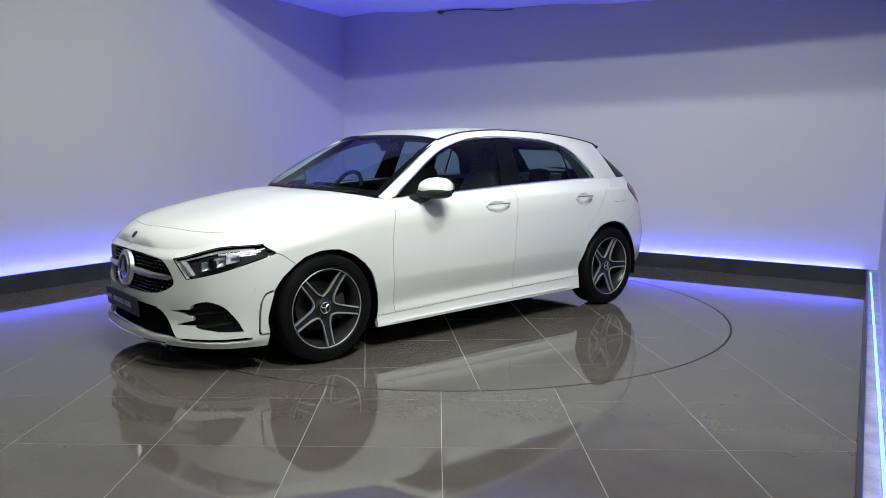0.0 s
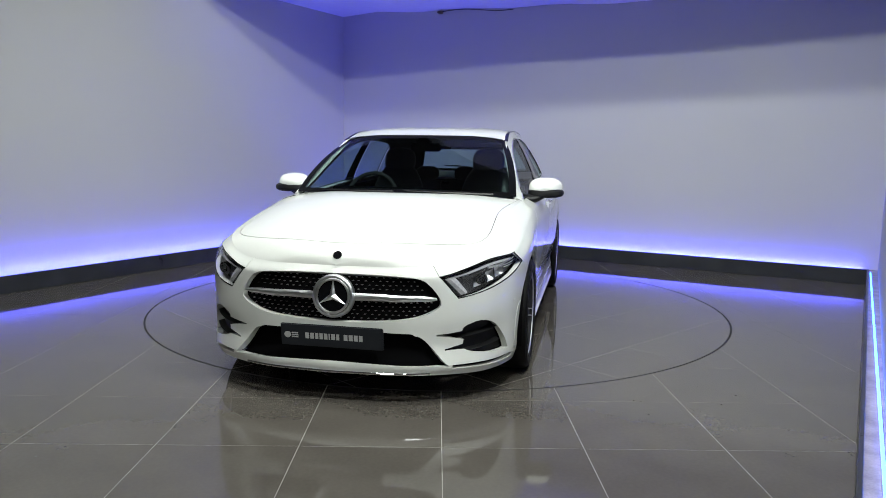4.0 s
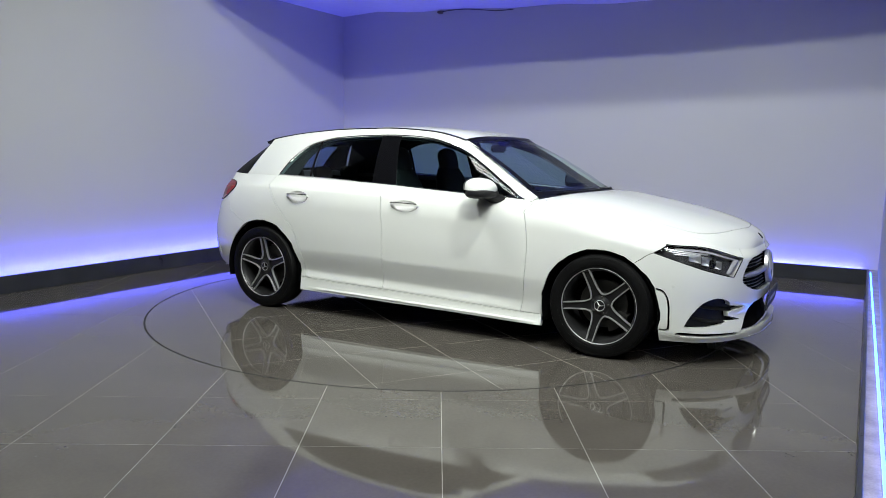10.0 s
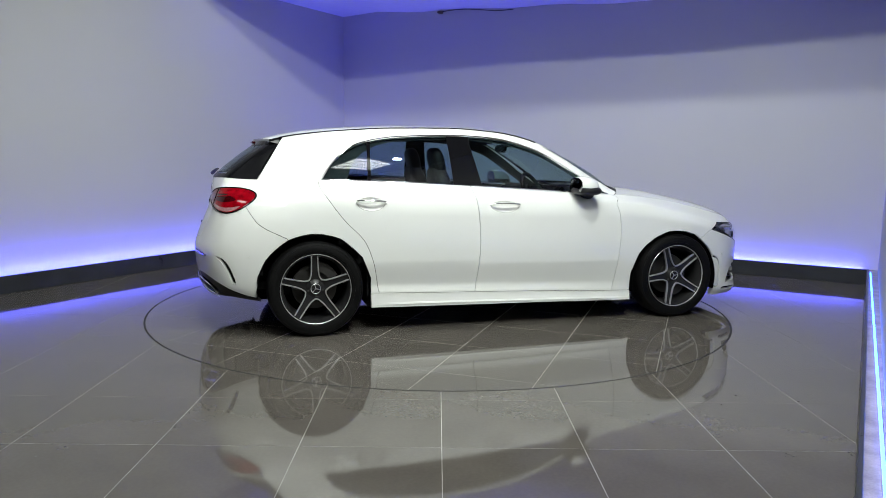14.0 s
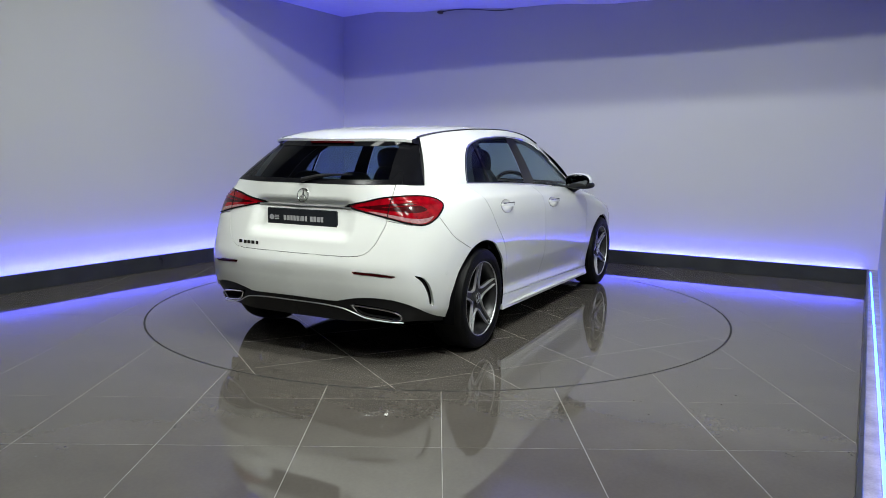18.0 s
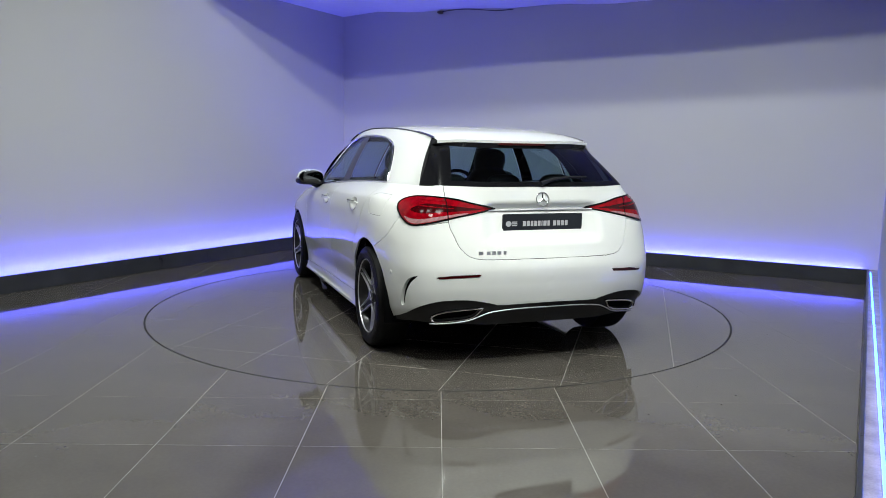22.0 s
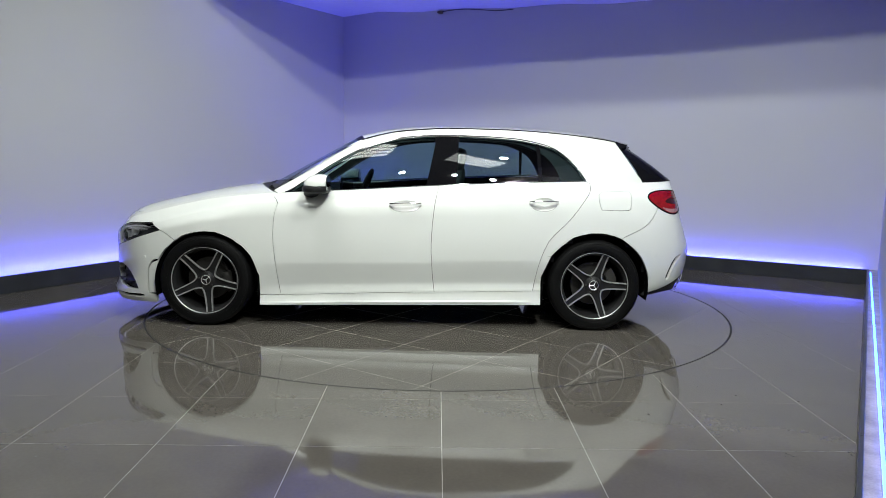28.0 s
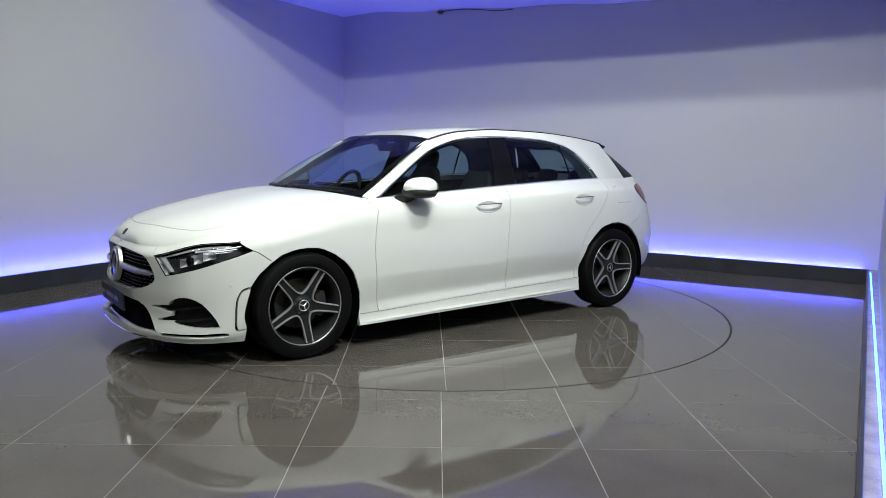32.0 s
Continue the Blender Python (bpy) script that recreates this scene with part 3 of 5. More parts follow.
body = Sheet(flank, np.concatenate([np.linspace(0, 4, 41), np.linspace(4, 11, 99)[1:], np.linspace(11, 15, 41)[1:]]), np.linspace(0, 6, 49), 0.30, 0.13)
body.out = 1.0
SIDE, NOSE, TAIL = (3.2, 12.2), (0, 4.2), (11.5, 15)
side = lambda pts: body.find(pts, (0, 2), SIDE)
nose = lambda pts: body.find(pts, (1, 2), NOSE)
tail = lambda pts: body.find(pts, (1, 2), TAIL)
arch_f, arch_r = side(arch(1.622, 0.297, 0.369)), side(arch(-1.100, 0.312, 0.378))

headlight = rounded([(4.27, 4.2), (4.27, 4.2), (4.07, 5.12), (4.02, 5.2), (3.25, 5.45), (2.42, 5.45), (1.88, 5.2), (1.88, 5.2), (2.27, 3.93), (2.27, 3.93), (3.1, 3.97), (3.85, 4.1)], 5)
grille = rounded([(-0.05, 5.18), (-0.05, 5.18), (0.75, 5.18), (1.45, 5.02), (1.72, 4.55), (1.91, 3.78), (1.76, 3.42), (1.35, 3.12), (0.65, 2.95), (-0.05, 2.92), (-0.05, 2.92)], 5)
intake = rounded([(1.78, 2.38), (1.78, 2.38), (2.36, 2.50), (2.36, 2.50), (2.42, 2.69), (2.77, 2.82), (3.17, 2.52), (3.49, 1.80), (3.62, 1.36), (3.62, 1.36), (3.03, 1.50), (2.54, 1.66), (2.40, 1.78), (2.40, 1.78), (1.98, 1.76), (1.98, 1.76), (2.38, 1.96), (2.38, 1.96), (2.40, 2.18), (2.40, 2.18), (2.10, 2.30)], 3)
low_mouth = rounded([(-0.05, 2.5), (-0.05, 2.5), (1.16, 2.48), (1.45, 2.38), (1.66, 2.05), (2.06, 0.95), (2.06, 0.95), (1.4, 1.10), (-0.05, 1.25), (-0.05, 1.25)], 5)
slot = rounded([(3.70, 1.04), (2.9, 1.09), (2.14, 1.02), (2.14, 1.02), (2.15, 0.78), (2.15, 0.78), (2.9, 0.82), (3.72, 0.76)], 3)
vent = rounded([(4.20, 2.62), (4.07, 2.58), (3.97, 2.2), (3.945, 1.6), (3.955, 1.10), (4.12, 1.04), (4.12, 1.10), (3.985, 1.15), (3.972, 1.6), (3.998, 2.2), (4.08, 2.51), (4.20, 2.56)], 3)
tail_lamp = rounded([(11.10, 5.00), (11.22, 5.30), (11.62, 5.47), (12.50, 5.46), (13.19, 5.36), (13.60, 5.16), (14.08, 4.97), (14.08, 4.97), (13.50, 4.81), (12.95, 4.69), (12.24, 4.58), (11.70, 4.54), (11.32, 4.70)], 5)
clear_band = rounded([(11.48, 4.68), (11.72, 4.575), (12.24, 4.61), (12.95, 4.715), (13.45, 4.82), (13.40, 4.845), (12.95, 4.785), (12.24, 4.70), (11.70, 4.675), (11.52, 4.70)], 4)
dark_band = rounded([(11.60, 4.90), (11.9, 5.10), (12.3, 5.15), (12.9, 5.12), (13.55, 5.0), (13.75, 4.955), (13.3, 4.90), (12.6, 4.86), (12.0, 4.83)], 4)
cups = [[(c + 0.17 * math.cos(k * math.tau / 24), 4.60 + 0.33 * math.sin(k * math.tau / 24)) for k in range(24)] for c in (7.62, 9.235)]
reflector = [(12.76, 2.72), (13.23, 2.85), (13.68, 2.87), (13.65, 2.72), (12.86, 2.62)]
exhaust = rounded([(12.60, 0.35), (12.92, 0.57), (13.64, 0.73), (13.70, 0.65), (13.46, 0.28), (12.71, 0.12)], 4)
skirt_line = rounded([(10.3, 0.05), (11.3, 0.42), (12.01, 0.87), (12.6, 1.10), (13.0, 1.18), (13.47, 1.16), (13.90, 0.92), (14.10, 0.83), (15.05, 0.83)], 5, False)
diffuser = skirt_line + [(15.05, -0.05), (10.3, -0.05)]
slit = rounded([(11.57, 1.17), (11.67, 1.82), (11.89, 2.56), (12.20, 2.78), (12.20, 2.78), (11.97, 2.39), (11.77, 1.7), (11.67, 1.16), (11.67, 1.16)], 4)
front_door = rounded([(6.25, 6.05), (6.16, 4.9), (6.11, 3.83), (6.10, 2.83), (6.13, 1.77), (6.18, 0.96), (6.18, 0.96), (7.96, 1.0), (7.96, 1.0), (7.93, 1.79), (7.92, 2.83), (7.95, 4.42), (8.0, 6.05), (8.0, 6.05)], 4)
rear_door = rounded([(7.96, 1.0), (7.96, 1.0), (9.12, 1.02), (9.12, 1.02), (9.20, 2.02), (9.33, 2.95), (9.59, 3.86), (9.86, 5.1), (9.92, 5.8), (9.9, 6.05), (9.9, 6.05), (8.0, 6.05), (8.0, 6.05), (7.95, 4.42), (7.92, 2.83), (7.93, 1.79)], 4)
sill = [(5.3, -0.05), (5.3, 0.93), (6.18, 0.96), (7.0, 0.99), (7.96, 1.0), (9.12, 1.02), (9.9, 1.06), (9.9, -0.05)]
gate = rounded([(15.05, 3.55), (15.05, 3.55), (13.99, 3.58), (13.56, 3.68), (13.34, 4.0), (13.20, 4.33), (13.06, 4.65), (12.95, 5.4), (12.85, 6.05), (12.85, 6.05), (15.05, 6.05), (15.05, 6.05)], 4)
flap = rounded([(10.07, 5.28), (10.55, 5.36), (10.67, 5.26), (10.64, 4.62), (10.55, 4.46), (10.16, 4.36), (10.06, 4.46)], 4)
nose_skin = [(-0.05, -0.05), (5.6, -0.05), (4.62, 3.15), (4.43, 3.68), (4.27, 4.2), (3.0, 4.3), (1.88, 5.2), (1.80, 6.05), (-0.05, 6.05)]
tail_skin = [(10.0, -0.05), (10.30, 2.6), (10.48, 3.2), (10.73, 3.62), (11.06, 4.15), (11.32, 4.66), (12.24, 4.55), (13.06, 4.65), (13.20, 4.33), (13.34, 4.0), (13.56, 3.68), (13.99, 3.58), (15.05, 3.55), (15.05, -0.05)]
regions = [("arch", arch_f), ("arch", arch_r), ("headlight", headlight), ("grille", grille), ("intake", intake), ("low_mouth", low_mouth), ("slot", slot), ("vent", vent), ("clear_band", clear_band), ("dark_band", dark_band), ("tail_lamp", tail_lamp),
           ("reflector", reflector), ("exhaust", exhaust), ("diffuser", diffuser), ("slit", slit), ("sill", sill), ("cup", cups[0]), ("cup", cups[1]), ("front_door", front_door), ("rear_door", rear_door), ("flap", flap), ("gate", gate),
           ("front_bumper", nose_skin), ("rear_bumper", tail_skin), ("fender", [(-1, -1), (6.2, -1), (6.3, 7), (-1, 7)])]
for name, poly in regions[:-1]:
    body.cut(poly)
body.tidy()
WAIST = lambda p, q: q > 5.98
LOWER = lambda p, q: q > 5.98 or q < 0.03
skin = body.sort(regions, "quarter_panel")

part("front_bumper", lipped(body.bend(skin["front_bumper"], (1, -1)), depth=0.035, skip=LOWER), PAINT, car, "glossy white front bumper")
part("rear_bumper", lipped(body.bend(skin["rear_bumper"], (1, -1)), depth=0.03, skip=LOWER), PAINT, car, "glossy white rear bumper")
tailgate = part("tailgate", lipped(body.bend(skin["gate"], (1, -1))), PAINT, car, "glossy white tailgate")
part("diffuser", lipped(body.bend(skin["diffuser"], (1, -1), -0.012), depth=0.03, skip=LOWER), BLACK, car, "black plastic rear diffuser")
part("lower_grille", body.bend(skin["low_mouth"], (1, -1), -0.05), DARK, car, "black lower air intake")
radiator_grille = part("grille", body.bend(skin["grille"], (1, -1), -0.03), DARK, car, "black diamond-pattern radiator grille")
lamp_bowls, tail_lamps, doors = {}, {}, {}
for s in (1, -1):
    part("fender", lipped(body.bend(skin["fender"], (s,)), skip=WAIST), PAINT, car, "glossy white front wing")
    part("quarter_panel", lipped(body.bend(skin["quarter_panel"] + (skin["flap"] if s < 0 else []), (s,)), skip=WAIST), PAINT, car, "glossy white rear quarter panel")
    if s > 0:
        part("fuel_flap", lipped(body.bend(skin["flap"], (s,)), gap=0.0012), PAINT, car)
    part("side_skirt", lipped(body.bend(skin["sill"], (s,), 0.004), depth=0.03, skip=LOWER), PAINT, car, "white side skirt")
    doors["front", s] = part("front_door", lipped(body.bend(skin["front_door"], (s,))), PAINT, car, "glossy white front door")
    doors["rear", s] = part("rear_door", lipped(body.bend(skin["rear_door"], (s,))), PAINT, car, "glossy white rear door")
    lamp_bowls[s] = part("headlight", body.bend(skin["headlight"], (s,), -0.055), BOWL, car, "clear headlight with a dark bowl")
    part("lens", body.bend(skin["headlight"], (s,), -0.001), LENS, lamp_bowls[s], "clear glossy lens")
    part("air_intake", body.bend(skin["intake"], (s,), -0.045), BLACK, car, "black finned side air intake")
    part("lip_slot", body.bend(skin["slot"], (s,), -0.02), DARK, car)
    part("side_vent", body.bend(skin["vent"], (s,), -0.02), DARK, car, "black slim vent by the wheel")
    part("rear_vent", body.bend(skin["slit"], (s,), -0.02), GLOSS, car, "black slim vent behind the wheel")
    tail_lamps[s] = part("tail_light", body.bend(skin["tail_lamp"], (s,), 0.002), REDLENS, car, "red wraparound tail light")
    part("clear_band", body.bend(skin["clear_band"], (s,), 0.002), SMOKED, tail_lamps[s], "smoky pink reversing lens")
    part("dark_band", body.bend(skin["dark_band"], (s,), 0.002), REDDARK, tail_lamps[s], "dark red inner lens")
    part("rear_reflector", lipped(body.bend(skin["reflector"], (s,), 0.002), depth=0.01), REDDARK, car, "dark red reflector strip")
    part("exhaust_trim", body.bend(skin["exhaust"], (s,), -0.03), DARK, car)

# bonnet, nose and wing tops
top = Sheet(hood_top, np.concatenate([np.linspace(0, 1, 21), np.linspace(1, 6.3, 54)[1:]]), np.linspace(0, 1, 25), 0.30, 0.7)
top.out = -1.0
bonnet = rounded(BONNET, 4)
top.cut(bonnet)
top.tidy()
tops = top.sort([("bonnet", bonnet), ("nose", [(-1, -1), (1.80, -1), (1.80, 2), (-1, 2)]), ("cowl", [(5.5, -1), (5.5, 0.96), (6.1, 0.96), (6.12, 1.1), (6.4, 1.1), (6.4, -1)])], "wing_top")
part("cowl", top.bend(tops["cowl"], (1, -1), -0.004), BLACK, car, "black windscreen cowl")
part("bonnet", lipped(top.bend(tops["bonnet"], (1, -1)), gap=0.0032, depth=0.022), PAINT, car, "glossy white bonnet")
part("nose_panel", top.bend(tops["nose"], (1, -1)), PAINT, car)
for s in (1, -1):
    part("wing_top", top.bend(tops["wing_top"], (s,)), PAINT, car)

DAYLIGHT = rounded([(6.22, 0.012), (6.22, 0.012), (6.40, 0.45), (6.55, 0.63), (6.85, 0.76), (7.22, 0.825), (7.73, 0.872), (8.30, 0.865), (8.84, 0.842), (9.22, 0.80), (9.55, 0.70), (9.72, 0.53), (9.83, 0.28),
                    (9.87, 0.012), (9.87, 0.012), (8.8, 0.012), (7.5, 0.012)], 5)

# window band, pillars, roof and glass
band = Sheet(cabin_side, np.linspace(6.13, REAR_P, 110), np.linspace(0, 1, 25), 0.30, 0.35)
band.out = 1.0
band.cut(DAYLIGHT)
for line in PILLARS:
    band.cut(line)
band.tidy(0.0012)
bands = band.sort([("daylight", DAYLIGHT)], "frame")
lights = {}
for f in bands["daylight"]:
    c = f.calc_center_median()
    x = c.x / band.sp
    if inside(PILLARS[0], x, c.y / band.sq):
        key = "b_pillar"
    elif inside(PILLARS[1], x, c.y / band.sq):
        key = "divider"
    else:
        key = "front_window" if x < 8 else ("rear_window" if x < 9.19 + 0.28 * c.y / band.sq else "quarter_window")
    lights.setdefault(key, []).append(f)
for s in (1, -1):
    part("body_side", lipped(band.bend(bands["frame"], (s,)), gap=0.0, depth=0.03, skip=lambda p, b: b < 0.002 or p > REAR_P - 0.01), PAINT, car, "glossy white roof side and pillars")
    part("pillar_trim", band.bend(lights["b_pillar"], (s,), -0.002), GLOSS, car, "gloss black door pillar trim")
    part("divider", band.bend(lights["divider"], (s,), -0.001), GLOSS, car)
    part("front_window", band.bend(lights["front_window"], (s,), -0.006), GLASS, car, "lightly tinted front side window")
    part("rear_window", band.bend(lights["rear_window"], (s,), -0.006), DARKGLASS, car, "tinted rear side window")
    part("quarter_window", band.bend(lights["quarter_window"], (s,), -0.006), DARKGLASS, car)
    # bright strip round the side windows
    pq = np.array(DAYLIGHT)
    e = 1e-3
    xyz = cabin_side(pq[:, 0], pq[:, 1])
    bm = bmesh.new()
    tube(bm, [(c[0], (c[1] + 0.002) * s, c[2]) for c in xyz], 0.0065, 6, True)
    part("window_trim", bm, CHROME, car, "bright chrome window surround")
roof = Sheet(roof_top, np.linspace(0, 1, 50), np.linspace(0, 1, 21), 1.0, 1.0)
roof.out = -1.0
part("roof", roof.bend(list(roof.bm.faces), (1, -1)), PAINT, car, "glossy white roof")
glassy = Sheet(windscreen_face, np.linspace(0, 1, 21), np.linspace(0, 1, 21))
glassy.out = -1.0
windscreen = part("windscreen", glassy.bend(list(glassy.bm.faces), (1, -1)), SCREEN, car, "clear windscreen")
behind = Sheet(rear_face, np.linspace(0, 1, 15), np.linspace(0, 1, 21))
behind.out = 1.0
part("rear_windscreen", behind.bend(list(behind.bm.faces), (1, -1)), DARKGLASS, car, "tinted rear window")


# ---- wheels ----
def wheel(x, s, turn):
    rim = tagged(new("wheel"), "")
    rim.parent = car
    rim.matrix_basis = Matrix.Translation((x, s * 0.790, HUB_Z)) @ pose(0, 0, 0, 0, 0, 0 if s > 0 else 180) @ pose(0, 0, 0, 0, turn, 0)
    bm = bmesh.new()
    lathe(bm, [(0.226, -0.10), (0.302, -0.105), (0.316, -0.085), (0.3195, -0.05), (0.3200, 0.05), (0.316, 0.082), (0.306, 0.098), (0.285, 0.106), (0.262, 0.106), (0.243, 0.101), (0.236, 0.093), (0.226, 0.090)], 72)
    tyre = part("tyre", bm, RUBBER, rim, "black low-profile tyre")
    bm = bmesh.new()
    for r, y in ((0.258, 0.1065), (0.296, 0.1035)):
        tube(bm, [(r * math.cos(k * math.tau / 64), y, r * math.sin(k * math.tau / 64)) for k in range(64)], 0.0012, 5, True)
    part("sidewall_bead", bm, RUBBER, tyre)
    bm = bmesh.new()
    lathe(bm, [(0.2355, 0.090), (0.2350, 0.0965), (0.2335, 0.098), (0.2312, 0.0965), (0.2285, 0.088)], 72)
    part("rim_edge", bm, CUTFACE, rim, "bright machined rim edge")
    bm = bmesh.new()
    lathe(bm, [(0.2288, 0.090), (0.216, 0.070), (0.208, 0.03), (0.205, -0.09), (0.232, -0.10)], 72)
    part("barrel", bm, BARREL, rim, "dark grey wheel barrel, toned lighter as if lit")
    for k in range(5):
        a = k * math.tau / 5
        turn_m = Matrix.Rotation(-a, 4, "Y")

        def out(r, w, y):
            return turn_m @ Vector((r, y, w))
        # two bright edges joined by a sunk dark web
        for e in (-1, 1):
            bm = bmesh.new()
            secs = []
            line = rounded([(0.229, 0.0200), (0.19, 0.0208), (0.15, 0.0218), (0.12, 0.0232), (0.095, 0.0258), (0.077, 0.0305), (0.066, 0.0355), (0.057, 0.0415)], 3, False)
            for (r, w), (r2, w2), (r0, w0) in zip(line, line[1:] + line[-1:], line[:1] + line[:-1]):
                dr, dw = r2 - r0, w2 - w0
                ln = math.hypot(dr, dw)
                nr, nw = -dw / ln, dr / ln
                f = max(0.0, (r - 0.066) / 0.16)
                y = 0.064 + 0.026 * min(1, f) ** 1.5
                half = 0.0033
                secs.append([bm.verts.new(out(r + nr * h, e * (w + nw * h), yy)) for h, yy in ((-half, y), (half, y), (half * 1.3, y - 0.016), (-half * 1.3, y - 0.016))])
            for p, q in zip(secs, secs[1:]):
                for i in range(4):
                    bm.faces.new((p[i], p[(i + 1) % 4], q[(i + 1) % 4], q[i]))
            bm.faces.new(secs[0])
            bm.faces.new(secs[-1][::-1])
            bmesh.ops.recalc_face_normals(bm, faces=bm.faces)
            part("spoke_edge", bm, CUTFACE, rim, "bright machined spoke edge", False)
        bm = bmesh.new()
        secs = []
        for t in range(9):
            f = t / 8
            r = 0.05 + f * 0.174
            w = 0.0195 + 0.004 * (1 - f) + 0.014 * math.exp(-f * 7)
            y = 0.050 + 0.026 * f ** 1.5
            secs.append([bm.verts.new(out(r, -w, y)), bm.verts.new(out(r, w, y)), bm.verts.new(out(r, w * 0.9, y - 0.03)), bm.verts.new(out(r, -w * 0.9, y - 0.03))])
        for p, q in zip(secs, secs[1:]):
            for i in range(4):
                bm.faces.new((p[i], p[(i + 1) % 4], q[(i + 1) % 4], q[i]))
        bm.faces.new(secs[0])
        bm.faces.new(secs[-1][::-1])
        bmesh.ops.recalc_face_normals(bm, faces=bm.faces)
        part("spoke", bm, RIM, rim, "dark grey spoke", False)
        bm = bmesh.new()
        am = a + math.tau / 10
        c = Vector((0.051 * math.cos(am), 0, 0.051 * math.sin(am)))
        rings = [[bm.verts.new(c + Vector((math.cos(j * math.tau / 6) * rr, yy, math.sin(j * math.tau / 6) * rr))) for j in range(6)] for rr, yy in ((0.009, 0.03), (0.0085, 0.056), (0.006, 0.058))]
        for p, q in zip(rings, rings[1:]):
            for j in range(6):
                bm.faces.new((p[j], p[(j + 1) % 6], q[(j + 1) % 6], q[j]))
        bm.faces.new(rings[-1])
        bmesh.ops.recalc_face_normals(bm, faces=bm.faces)
        part("wheel_bolt", bm, BRAKE, rim, "", False)
    bm = bmesh.new()
    lathe(bm, [(0.074, 0.020), (0.070, 0.048), (0.050, 0.054), (0.040, 0.060), (0.0375, 0.066), (0.034, 0.068), (0.0, 0.069)], 40)
    hub = part("hub_cap", bm, RIM, rim, "dark hub cap with a bright ring")
    bm = bmesh.new()
    tube(bm, [(0.032 * math.cos(k * math.tau / 28), 0.0685, 0.032 * math.sin(k * math.tau / 28)) for k in range(28)], 0.0022, 6, True)
    for k in range(3):
        a = math.radians(90 - turn) + k * math.tau / 3
        tube(bm, [(0, 0.0700, 0), (0.030 * math.cos(a), 0.0690, 0.030 * math.sin(a))], [0.0045, 0.0015], 5)
    part("emblem", bm, LAMPREF, hub)
    # added dark disc that stops light showing through the wheel
    bm = bmesh.new()
    lathe(bm, [(0.215, -0.095), (0.16, -0.085), (0.0, -0.085)], 48)
    part("inner_disc", bm, DARK, rim, "black disc added to close the wheel's inner side to light")
    bm = bmesh.new()
    lathe(bm, [(0.0, -0.005), (0.070, -0.005), (0.072, -0.016), (0.150, -0.016), (0.152, -0.040), (0.0, -0.040)], 48)
    part("brake_disc", bm, BRAKE, rim, "grey iron brake disc")
    bm = bmesh.new()
    pts = [(math.cos(a) * r, math.sin(a) * r) for r, aa in ((0.172, range(-28, 29, 8)), (0.108, range(28, -29, -8))) for a in (math.radians(q + 20 - turn) for q in aa)]
    lo = [bm.verts.new((x0, -0.055, z0)) for x0, z0 in pts]
    hi = [bm.verts.new((x0, 0.012, z0)) for x0, z0 in pts]
    bm.faces.new(lo)
    bm.faces.new(hi[::-1])
    for i in range(len(pts)):
        j = (i + 1) % len(pts)
        bm.faces.new((lo[i], hi[i], hi[j], lo[j]))
    bmesh.ops.recalc_face_normals(bm, faces=bm.faces)
    part("brake_caliper", bm, BRAKE, rim, "grey brake caliper")
    return rim


for x, s, turn in ((WHEEL_X[0], 1, 97), (WHEEL_X[1], 1, 107), (WHEEL_X[0], -1, 77), (WHEEL_X[1], -1, 128)):
    wheel(x, s, turn)

# wheel housings and underbody
for x, cz, r in ((1.622, 0.297, 0.362), (-1.100, 0.312, 0.371)):
    for s in (1, -1):
        bm = bmesh.new()
        rows = []
        for k in range(25):
            a = math.pi * (1.08 - 1.16 * k / 24)
            rows.append([bm.verts.new((x + r * math.cos(a), s * y, cz + r * math.sin(a))) for y in (0.875, 0.50)])
        for p, q in zip(rows, rows[1:]):
            bm.faces.new((p[0], q[0], q[1], p[1]))
        vs = [row[1] for row in rows]
        bm.faces.new(vs)
        part("wheel_housing", bm, DARK, car, "black wheel arch liner")
bm = bmesh.new()
box(bm, (-1.50, -0.50, 0.19), (2.36, 0.50, 0.24), 0.01, 1)
box(bm, (-0.745, -0.838, 0.175), (1.268, 0.838, 0.215), 0.01, 1)
part("underbody", bm, DARK, car, "black underbody tray")
bm = bmesh.new()
box(bm, (-1.62, -0.60, 0.28), (1.10, 0.60, 0.34), 0.01, 1)
part("cabin_floor", bm, CABIN, car)


# ---- car details ----
def spot(shape, p, q, lift=0.0, s=1, flip=1.0):
    """A place on a car surface, and the way it faces."""
    e = 1e-3
    c = shape(np.array(float(p)), np.array(float(q)))
    n = np.cross(shape(np.array(p + e), np.array(float(q))) - shape(np.array(p - e), np.array(float(q))), shape(np.array(float(p)), np.array(q + e)) - shape(np.array(float(p)), np.array(q - e))) * flip
    n = n / np.linalg.norm(n)
    c = c + n * lift
    return Vector((c[0], c[1] * s, c[2])), Vector((n[0], n[1] * s, n[2]))


def facing(n, at, up=Vector((0, 0, 1))):
    """A pose whose x axis points along n and z roughly up."""
    x = Vector(n).normalized()
    y = up.cross(x).normalized()
    z = x.cross(y)
    m = Matrix((x, y, z)).transposed().to_4x4()
    m.translation = at
    return m


